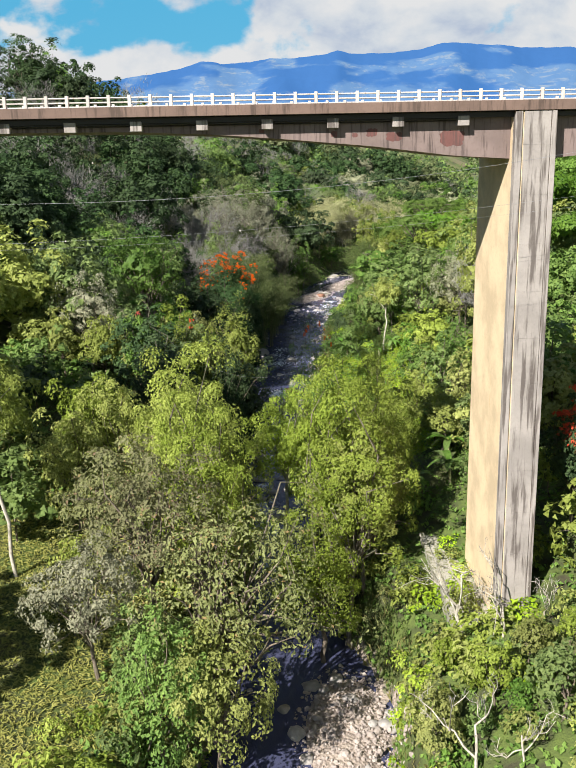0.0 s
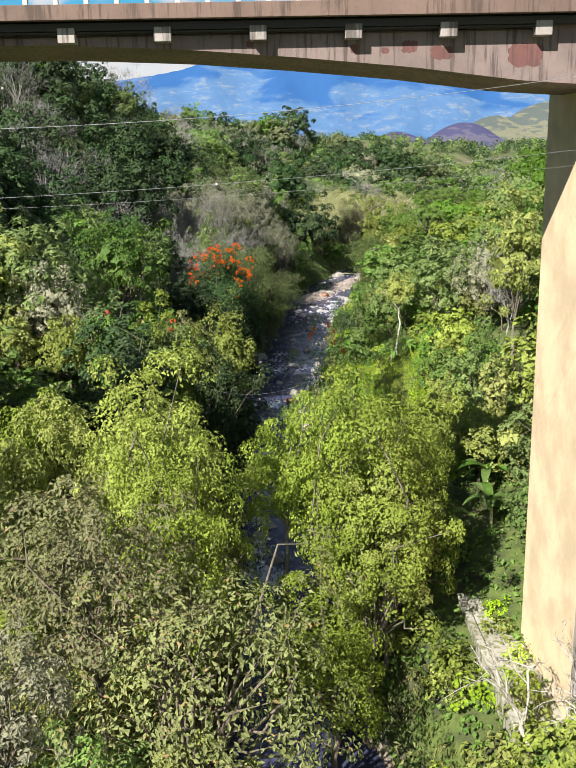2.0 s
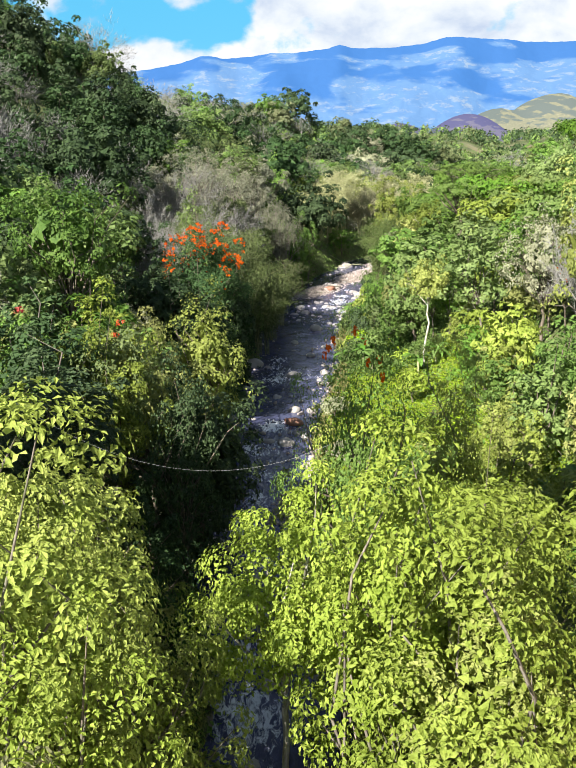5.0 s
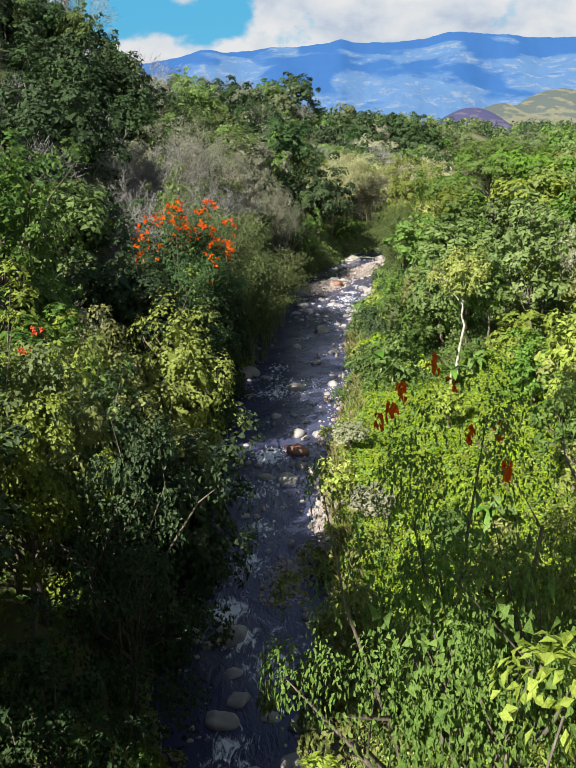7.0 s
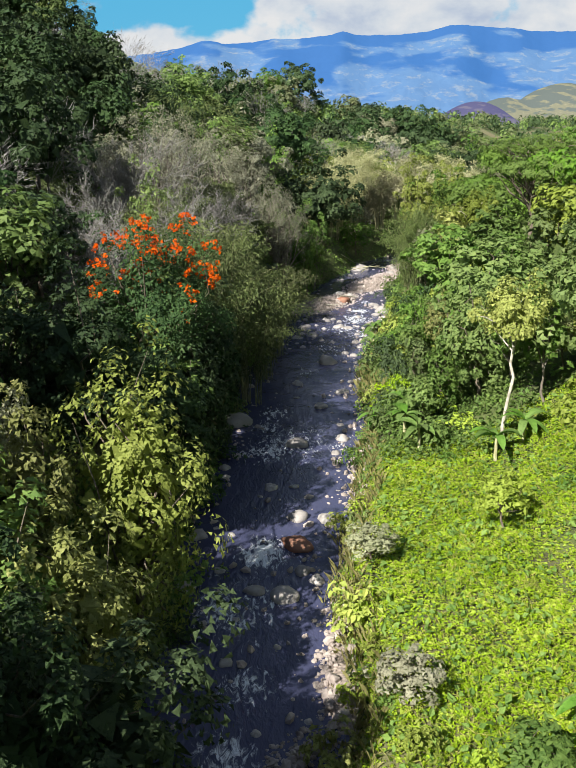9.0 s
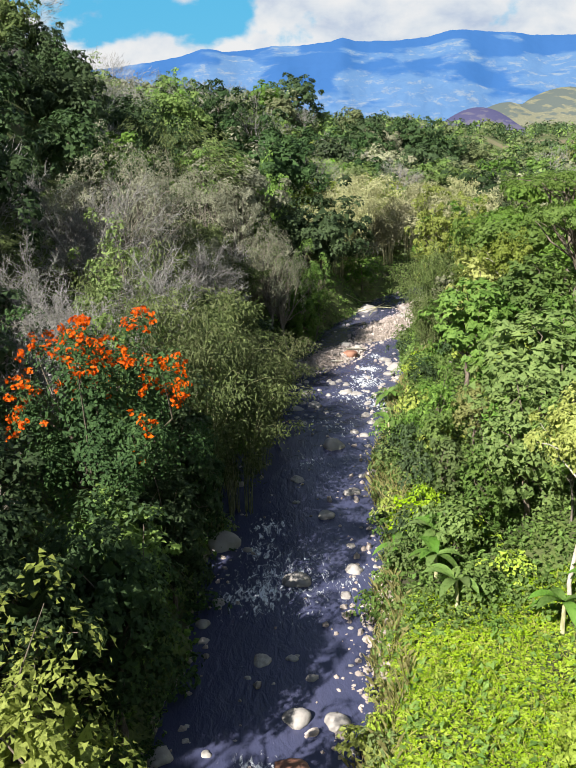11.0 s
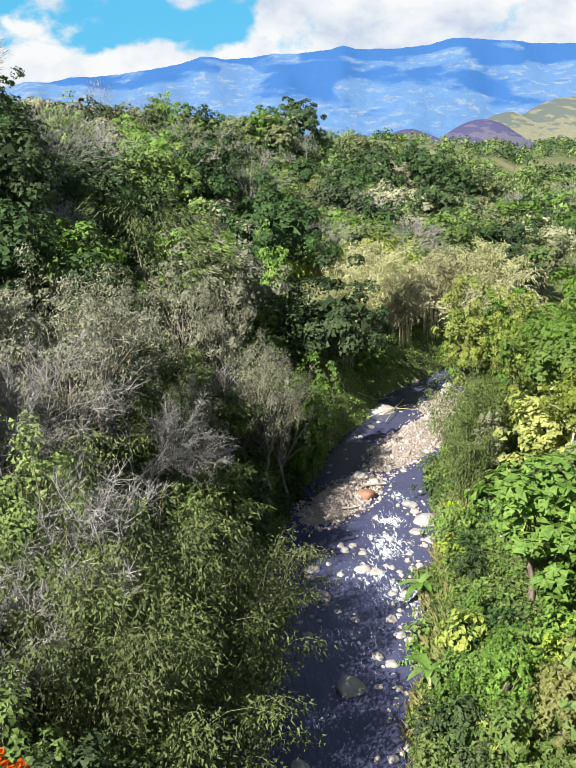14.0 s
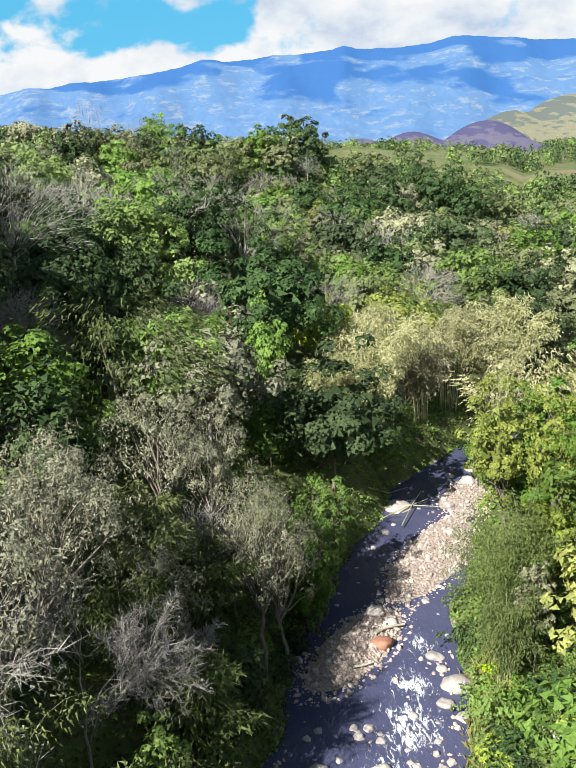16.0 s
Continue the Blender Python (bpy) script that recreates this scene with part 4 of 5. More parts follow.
    ll, lw = ll * shape[0], lw * shape[1]
    cover = (1.0, 1.05, 1.0, 1.05, 0.9)[near] * dict(wispy=0.6, olive=0.8).get(kind, 1.0)
    count = int(min(cover * area / (ll * lw * 0.5), (4200, 5600, 6200, 11000, 15000)[near]))
    cs = clump_centres(rng, ncl, c0, radii - clump * 0.55, low)
    fork = np.array([rng.normal(0, 0.02 * H), rng.normal(0, 0.02 * H), (0.6 if kind in ("parasol", "high") else 0.3) * H])
    thick = 0.02 * H if kind not in ("high", "tall") else 0.013 * H
    pieces = [limb(rng, (0, 0, -1.2), fork, thick, thick * 0.65, 7 if near else 5, 0.03, 6)]
    for c in cs[:: 3 if near else 6]:
        pieces.append(limb(rng, fork + (0, 0, rng.uniform(-0.04, 0.06) * H), c, thick * 0.4, 0.02, 4 if near else 3, 0.1, 4))
    v, q = joined(pieces)
    out.append(("trunk", mesh_of("trunk", v, q, BARK_PALE if kind == "high" else BARK_GREY if kind in ("tall", "wispy") else BARK, True), "pale straight trunk" if kind == "high" else "", ""))
    v, q = crown_leaves(rng, cs, c0, radii, clump, count, ll, lw, kite, 0.3 if kind == "vine" else 0.12, 0.0 if kind == "wispy" else 0.03 if kind in ("olive", "tall", "high", "parasol") else 0.06, 0.5 if kind == "parasol" else 1.15 if kind == "vine" else 0.8)
    if kind == "wispy":
        k = np.repeat(cs, 16, 0) + rng.normal(0, clump * 0.45, (16 * ncl, 3))
        v, q = joined([(v, q), slivers(rng, k, k - c0 + [0, 0, 0.2 * radii[2]] + rng.normal(0, 1.6, k.shape), clump * 0.5, 0.022 if near else 0.045)])
    out.append(("crown", (v, q), "", ""))
    if kind in ("flame", "bloom"):
        tops = cs[(cs[:, 2] > c0[2] + 0.06 * H) & (cs[:, 0] > c0[0] - 0.2 * H)]
        if kind == "bloom":
            tops = cs[cs[:, 2] > c0[2] + 0.22 * H][::5] + (0, 0, 0.3)
        k = 3 if kind == "bloom" else 9
        o = unit(np.repeat(tops - c0, k, 0))
        pts = np.repeat(tops, k, 0) + unit(rng.normal(size=o.shape) * 0.7 + o + [0.1, -0.3, 0.4]) * clump * 1.06
        v, q = cluster_leaves(rng, pts, 0.24, 9, 0.24, 0.17)
        out.append(("flower", mesh_of("flower_heads", v, q, LEAF["flower"]), "orange-red flower heads", "stuff"))
    return out


LABELS = {
    ("broad", "bright"): "sunlit yellow-green broadleaf tree on the river bank", ("broad", "mid"): "mid-green broadleaf tree on the valley slope", ("broad", "dark"): "dense broadleaf tree on the slope in shade-darkened green", ("tall", "bright"): "tall slender yellow-green tree beside the river",
    ("tall", "mid"): "tall slender green forest tree", ("wispy", "pale"): "pale grey-leaved tree with light thin branches", ("bloom", "mid"): "tall green flame tree with scattered orange flowers", ("olive", "olive"): "spreading olive-brown tree with drying leaves", ("olive", "grey"): "spreading grey-green tree with pale leaves", ("flame", "dark"): "dark green flame tree with orange-red flowers", ("parasol", "feather"): "flat-topped feathery green shade tree",
    ("high", "bright"): "white-trunked tree with a small high crown", ("vine", "mid"): "tree wrapped in hanging green vines", ("vine", "bright"): "tree draped with light green creepers", ("bare", "grey"): "leafless pale grey tree with fine twigs", ("snag", "grey"): "dead white-barked tree with crooked bare limbs", ("bamboo", "bamboo"): "pale yellowish bamboo clump with arching stems",
    ("bamboo_green", "bamboo_green"): "green bamboo clump drooping over the bank", ("broad", "lime"): "small vivid lime-green tree on the far bank", ("broad", "russet"): "brownish russet tree losing its leaves", ("vine", "dark"): "tree wrapped in creepers in shade-darkened green", ("tall", "dark"): "tall forest tree in shade-darkened green", ("tall", "grey"): "slender grey-leaved tree beside the stream",
}
MADE, placed = {}, []
SIZES = (5.5, 8.0, 11.5, 16.0, 21.0)


def tree(kind, tone, x, y, top, wide=1.0, near=True, spin=None):
    """Stands one tree on the slope with its top at that height."""
    rng = np.random.default_rng(int(abs(x * 131 + y * 57) * 7) % 100000)
    variant = int(rng.integers(2))
    z = float(ground_z(x, y))
    h = max(top - z, 3.0)
    size = min(SIZES, key=lambda a: abs(math.log(a / h)))
    s = h / size * 1.03
    m = pose(x, y, z - 0.1, rng.uniform(-4, 4), rng.uniform(-4, 4), rng.uniform(0, 360) if spin is None else spin) @ Matrix.Diagonal((s * wide, s * wide, s, 1))
    key = (kind, tone, near, variant, size)
    if key in MADE:
        ob = copy_thing(MADE[key], m)
        ob.matrix_basis = m
    else:
        name = "bamboo_clump" if kind.startswith("bamboo") else "bare_tree" if kind in ("bare", "snag") else "flame_tree" if kind in ("flame", "bloom") else "tree"
        ob = tagged(new(name), LABELS.get((kind, tone), "green forest tree on the valley slope"), "bamboo" if kind.startswith("bamboo") else "tree", "trees of the valley")
        for pn, me, lab, sort in tree_meshes(kind, sum(map(ord, kind)) + 17 * variant + int(size), size, near):
            if isinstance(me, tuple):
                me = mesh_of("leaves", *me, LEAF[tone])
            hold = next((c for c in ob.children if c.name.startswith("crown")), ob) if pn == "flower" else ob
            tagged(part(pn, me, hold, lab), kind=sort)
        ob.matrix_basis = m
        MADE[key] = ob
    placed.append((x, y, 0.3 * h * wide))
    return ob


# the joined woods behind the nearest trees
WOODS = {}


def wood_tree(kind, tone, x, y, h, wide, rng):
    z = float(ground_z(x, y))
    far = y > 340
    aside = abs(x) > 6 + 0.34 * y
    rx, rz, ch = dict(broad=(0.4, 0.46, 0.5), tall=(0.28, 0.5, 0.5), olive=(0.44, 0.42, 0.54), parasol=(0.5, 0.16, 0.82), vine=(0.34, 0.5, 0.5), bare=(0.36, 0.42, 0.58)).get(kind, (0.42, 0.46, 0.54))
    radii = np.array([rx * wide, rx * wide, rz]) * h
    c0 = np.array([x, y, z + ch * h])
    area = 4 * np.pi * radii[0] * (radii[0] + radii[2]) / 2 * 0.75
    clump = float(np.clip(0.25 * radii[0], 0.7, 1.6)) * (1.25 if far else 1)
    cs = clump_centres(rng, int(np.clip(0.8 * area / (np.pi * clump**2), 10, 60)), c0, radii - 0.5 * clump, -0.5 if kind != "parasol" else -0.2)
    if kind == "bare":
        per = 34 if not far else 20
        k = np.repeat(cs, per, 0) + rng.normal(0, 0.75, (len(cs) * per, 3))
        v, q = slivers(rng, k, (k - c0) * 0.7 + [0, 0, 0.1 * h] + rng.normal(0, 1.6, k.shape), 1.1, 0.075 if not far else 0.12)
        tone = "twigs"
    elif kind.startswith("bamboo"):
        per = 50 if not far else 34
        k = np.repeat(cs, per, 0) + rng.normal(0, 0.75, (len(cs) * per, 3))
        v, q = slivers(rng, k, (k - c0) * [0.25, 0.25, 0] + [0, 0, -0.9] + rng.normal(0, 0.5, k.shape), 0.75 if not far else 0.9, 0.22 if not far else 0.3)
    else:
        size = 0.56 if not far else 0.9
        size *= 2.6 if aside else 1
        count = int((0.82 if not far else 0.9) * area / (size * size * 0.8 * 0.5))
        v, q = crown_leaves(rng, cs, c0, radii, clump, count, size, size * 0.8, False, 0, 0.05)
    WOODS.setdefault(tone, []).append((v, q, rng.random()))
    t = tube([(x, y, z - 1), (x, y, z + 0.4 * h), (cs[0][0], cs[0][1], z + 0.75 * h)], [0.016 * h, 0.011 * h, 0.003 * h], 4)
    WOODS.setdefault("pale_bark" if kind in ("bare", "wispy") else "bark", []).append((*t, 0))
    if kind == "bare":
        for c in cs[::2]:
            WOODS["pale_bark"].append((*tube([(x, y, z + 0.35 * h), tuple((np.array([x, y, z + 0.5 * h]) + c) / 2), tuple(c)], [0.0045 * h, 0.003 * h, 0.001 * h], 3), 0))
    placed.append((x, y, 0.34 * h * wide))


# trees that stand out, each in its place: kind, tone, x, y, top, width
for row in [
    ("olive", "olive", -6.0, 61, 15.4, 0.85), ("olive", "olive", -11.5, 65, 16.4, 0.85), ("olive", "olive", -13.5, 72, 14.6, 0.9), ("broad", "bright", -6.4, 57.6, 7.2, 0.75), ("vine", "mid", -10, 55, 7.5, 0.8), ("olive", "grey", -15, 60, 11, 0.9),
    ("broad", "bright", -8.6, 70.5, 17.0, 0.7), ("broad", "bright", -7.0, 78, 16.8, 0.62), ("vine", "bright", -6.8, 74, 9, 0.8), ("vine", "bright", -6.6, 80.5, 8, 0.8), ("vine", "bright", -7.4, 87, 9, 0.8), ("tall", "bright", -8.6, 76, 22.3, 0.8), ("tall", "bright", 4.6, 76.0, 18.8, 0.85), ("broad", "bright", 2.2, 73.2, 6.9, 0.95), ("tall", "bright", 6.4, 77.5, 14.5, 1.0), ("broad", "bright", -20, 87, 17, 0.8), ("broad", "bright", -13, 85, 15.5, 0.7),
    ("broad", "bright", -10.5, 86, 16.5, 0.8), ("broad", "bright", -19, 114, 17.6, 0.85), ("broad", "bright", -24, 115, 18.2, 0.85), ("broad", "bright", -29, 114.5, 18.2, 0.9), ("broad", "mid", -21.4, 139, 28.5, 0.85), ("broad", "dark", -29, 143, 24.5, 0.85), ("olive", "grey", -26.6, 121, 22.6, 0.8), ("broad", "mid", -24.3, 134, 20, 0.8), ("broad", "mid", -35.5, 143.6, 24.5, 0.8),
    # dark vine trees: the lower bank's shade is put into their leaf colour
    ("flame", "dark", -9.5, 168.5, 19.8, 0.95), ("bloom", "mid", -18.4, 111.5, 17.9, 0.6), ("high", "bright", 19.6, 165.7, 15.0, 0.9), ("vine", "dark", -7.6, 121, 11.0, 0.9), ("broad", "bright", -14.6, 116, 17.4, 0.8), ("broad", "bright", -12.6, 111, 16.0, 0.7), ("bloom", "mid", -12.8, 114, 16.8, 0.7), ("vine", "bright", -8.4, 140, 15.2, 0.8), ("broad", "bright", -10.6, 116, 17.8, 0.6), ("broad", "bright", -16.6, 84, 17.6, 0.7), ("broad", "bright", -11.2, 80, 17, 0.7), ("high", "bright", -24.4, 72.5, 21.5, 0.75), ("vine", "bright", -13.2, 136, 13.6, 0.7), ("vine", "bright", -9.3, 131.5, 11.2, 0.85), ("vine", "dark", -10.8, 126, 9.5, 0.9), ("vine", "dark", -7.6, 110.4, 14.5, 0.62), ("vine", "dark", -10.5, 118, 12, 0.8),
    ("vine", "mid", -13, 128, 13, 1.1), ("vine", "bright", -16, 133.5, 15.5, 1.1), ("vine", "dark", -12.5, 121, 11, 1.0), ("olive", "grey", -15, 138, 14, 0.5), ("vine", "mid", -9.5, 59.5, 5.5, 1.0), ("vine", "mid", -12, 58.5, 6, 1.0), ("bamboo_green", "bamboo_green", -2.8, 190, 12.5, 0.85), ("vine", "dark", -6.4, 181, 10, 0.9), ("bamboo_green", "bamboo_green", -1.6, 199, 13, 0.85), ("bamboo_green", "bamboo_green", 0.0, 208, 12.5, 0.8), ("vine", "dark", -6.8, 172, 9, 0.9), ("vine", "dark", -8.2, 177, 13.5, 0.9), ("vine", "dark", -8.5, 158, 13, 0.9), ("broad", "dark", -12, 150, 17, 0.9), ("bamboo_green", "bamboo_green", -5.5, 186, 17.5, 0.9), ("bamboo_green", "bamboo_green", -4.6, 195, 18.5, 0.85), ("bamboo_green", "bamboo_green", -8, 200, 19, 0.9), ("vine", "mid", -12, 179, 17, 0.8), ("bamboo_green", "bamboo_green", -11, 190, 20.5, 0.9),
    ("bare", "grey", -17.6, 176, 21.5, 1.0), ("bare", "grey", -20, 184, 24, 1.0), ("bare", "grey", -14, 186, 22.5, 1.0), ("bare", "grey", -22, 192, 25, 1.0), ("bare", "grey", -11, 199, 26, 1.0), ("bare", "grey", -18.9, 204, 31.5, 1.0), ("wispy", "pale", -14.2, 210, 31, 0.8), ("bare", "grey", -10.5, 213, 24, 0.9), ("vine", "mid", -15, 194, 22, 0.8), ("wispy", "pale", -14.5, 219, 31, 0.8), ("vine", "mid", -8, 193, 16, 0.8), ("wispy", "pale", -7.5, 224, 19, 0.75), ("bamboo_green", "bamboo_green", -9, 186, 20, 0.8), ("bamboo_green", "bamboo_green", -13, 202, 23, 0.8), ("vine", "mid", -6, 212, 13, 0.8), ("vine", "mid", -3, 217, 8.5, 0.8), ("bare", "grey", -36, 430, 41, 1.2), ("bare", "grey", -13, 437, 39, 1.1), ("bare", "grey", -20, 434, 40, 1.2), ("broad", "dark", -29, 298, 40, 0.8), ("broad", "dark", -22, 283, 35, 0.8), ("wispy", "pale", -8, 240, 28.4, 0.85), ("wispy", "pale", -4.6, 243.5, 24.5, 0.7), ("wispy", "pale", -19, 221, 25, 0.9), ("wispy", "pale", -23.5, 224, 27.5, 0.95), ("wispy", "pale", -24, 215, 26, 0.9), ("wispy", "pale", -21, 238.5, 28, 0.8), ("tall", "dark", -26, 237, 30, 0.9), ("bare", "grey", -19, 205, 27, 1.0), ("wispy", "pale", -15, 225, 27, 0.8),
    ("bare", "grey", -14, 222, 24, 0.9), ("tall", "dark", -27, 222, 30, 0.9), ("wispy", "pale", 0.2, 233, 21.5, 0.65), ("wispy", "pale", 2.4, 236, 19.5, 0.6), ("vine", "mid", 5.4, 243, 14.5, 0.7), ("broad", "mid", 1.6, 243, 15.5, 0.7), ("olive", "grey", -2, 236, 16, 0.7), ("tall", "mid", 7, 250, 14, 0.8), ("broad", "mid", 0.6, 281, 26.5, 0.62), ("broad", "russet", -6.2, 287, 25.6, 0.7), ("flame", "dark", -14, 269, 27.2, 0.5),
    ("bamboo", "bamboo", 12.5, 279, 22, 0.9), ("bamboo", "bamboo", 17, 284, 25.5, 0.95), ("bamboo", "bamboo", 8.4, 285, 19, 0.85), ("bamboo", "bamboo", 23.5, 291, 20.5, 0.9), ("bamboo", "bamboo", 29, 297, 24, 0.95), ("bamboo", "bamboo", 37, 300, 20, 0.9), ("bamboo", "bamboo", 42, 309, 24, 1.0), ("bamboo", "bamboo", 31, 312, 21, 1.0), ("bamboo", "bamboo", 14, 291, 26, 0.9),
    ("tall", "bright", 26.9, 252, 23.8, 0.85), ("tall", "bright", 31, 249, 22.5, 0.8), ("broad", "bright", 36.5, 262, 18.5, 0.8), ("bamboo_green", "bamboo_green", 21.6, 233, 17, 0.75), ("bamboo_green", "bamboo_green", 20.2, 228, 13, 0.7), ("bamboo_green", "bamboo_green", 24, 236, 18, 0.8), ("tall", "grey", 23.5, 230, 14, 0.75), ("high", "bright", 28.4, 222, 19.2, 0.85),
    ("parasol", "feather", 32, 205, 24.5, 0.95), ("parasol", "feather", 36.5, 222, 27, 1.1), ("parasol", "feather", 36.5, 242, 21, 1.0), ("parasol", "feather", 42, 252, 20.5, 1.0), ("tall", "bright", 28.8, 129, 30, 0.8), ("olive", "grey", 30.3, 150, 22, 0.8), ("bare", "grey", 30.5, 139, 24, 0.8), ("flame", "dark", 33, 150, 18, 0.6), ("flame", "dark", 23.5, 72, 17, 0.8),
    ("snag", "grey", 10.8, 50.5, 8.5, 1.0), ("snag", "grey", 13.5, 49.5, 7, 0.9), ("snag", "grey", 15.2, 61.5, 11.0, 0.9), ("snag", "grey", 12.4, 64.2, 10.5, 1.1), ("snag", "grey", 18.5, 62, 8.5, 0.9), ("broad", "bright", 13, 55, 5.5, 0.9), ("broad", "bright", 16, 57, 6.0, 0.9), ("broad", "bright", 8.6, 53, 3.5, 0.8), ("vine", "bright", 9.4, 56.5, 1.8, 1.2), ("vine", "bright", 12.2, 57.5, 3.0, 1.1), ("vine", "mid", 14.4, 53.4, 3.6, 1.1), ("broad", "bright", 16.8, 54, 5, 1.0), ("vine", "bright", 10.8, 60.2, 1.6, 1.2), ("vine", "mid", 11.4, 53.2, 2.6, 1.1), ("broad", "bright", 19, 57.5, 6.5, 0.9),
    # dark trees at x -12 to -17 are added to shade the bank
    ("broad", "lime", 15.5, 338, 27.5, 0.55), ("broad", "lime", 19, 334, 25.5, 0.5), ("high", "bright", -1.2, 84, 15.0, 0.7), ("tall", "bright", 4.0, 78.5, 18.6, 0.75), ("broad", "bright", 5.4, 82, 17.4, 0.62), ("broad", "bright", 7.8, 81, 11.5, 0.8), ("bloom", "mid", 5.0, 90.0, 21.2, 0.42), ("tall", "bright", 9.2, 95.5, 19.5, 0.5), ("broad", "bright", 4.6, 86.4, 14.6, 0.42), ("broad", "bright", 8.2, 87, 15.2, 0.42), ("broad", "bright", 9.6, 91, 13.5, 0.75), ("broad", "bright", 12.4, 96, 13, 0.8), ("broad", "bright", 6.2, 92.5, 11, 0.7), ("broad", "bright", 3.6, 104.5, 8.6, 0.7), ("broad", "bright", 10, 109, 8.6, 0.8), ("vine", "bright", 7.8, 108, 4.5, 1.2), ("vine", "bright", 12.5, 108, 7, 1.1), ("vine", "bright", 5.6, 110, 3.0, 1.2), ("olive", "grey", 6.2, 146.8, 1.6, 1.5), ("olive", "grey", 6.2, 133.2, 1.2, 1.5), ("broad", "mid", 11, 126, 2.5, 1.3), ("broad", "bright", 15.5, 150, 4.4, 1.2), ("vine", "bright", 9.6, 113, 3.5, 1.1), ("broad", "bright", 3.0, 96.5, 6.0, 0.8), ("vine", "dark", -8.5, 99, 10, 0.8), ("tall", "dark", -14, 104, 18, 1.3), ("broad", "dark", -12.5, 98, 16, 0.8), ("tall", "dark", -17, 112, 20, 1.2), ("vine", "dark", -7.5, 92, 8.5, 0.8),
    ("vine", "mid", 16.2, 177.5, 8.0, 1.0), ("vine", "mid", 14.8, 184, 7.0, 0.9), ("vine", "mid", 15.4, 191, 7.0, 1.0), ("vine", "mid", 15.4, 199, 4.6, 0.9), ("vine", "mid", 17.5, 200, 7.0, 1.0), ("vine", "mid", 17, 208, 5.6, 0.9), ("vine", "mid", 20.5, 183, 10, 1.0), ("vine", "mid", 22, 192, 11, 1.0), ("vine", "mid", 23, 205, 9.5, 1.0),
    ("vine", "bright", 19.8, 105, 9.0, 0.9), ("vine", "bright", 18.8, 114, 9.5, 0.85), ("vine", "mid", 20.6, 117.5, 12.8, 0.9), ("vine", "bright", 22.5, 112, 13, 0.9), ("vine", "mid", 23, 122, 15, 0.9), ("broad", "mid", -46, 536, 66, 0.7),
    # crest trees: cloud shade on the hill put into the dark leaf tone
    ("tall", "dark", -68, 250, 70, 1.2), ("broad", "dark", -64, 248, 66, 0.9), ("broad", "mid", -59.5, 252, 64, 0.9), ("broad", "dark", -55, 249, 60, 0.9), ("broad", "dark", -51, 252, 57, 0.9), ("broad", "mid", -46.5, 249, 53, 0.9), ("broad", "dark", -41, 252, 53.5, 0.9), ("broad", "mid", -36.5, 250, 52.6, 0.85), ("broad", "dark", -33, 252, 49, 0.8), ("broad", "dark", -30, 249, 45, 0.8), ("broad", "dark", -47, 243, 47, 0.9), ("broad", "mid", -57, 241, 50, 0.9), ("broad", "dark", -40, 240, 41, 0.9), ("broad", "dark", -66, 238, 54, 0.9),
]:
    kind, tone, x, y, top, wide = row
    tree(kind, tone, x, y, top, wide, 4 if 84 < y < 98 and 0 < x < 10 else 3 if (70 < y < 91 and abs(x) < 9) or (kind == "flame" and 160 < y < 175) else 2 if y < 112 else 1 if y < 256 else 0, 0 if kind == "flame" else None)


def crowd(x, y):
    return any((x - a) ** 2 + (y - b) ** 2 < (r * 0.62 + 1.5) ** 2 for a, b, r in placed if abs(y - b) < 9)


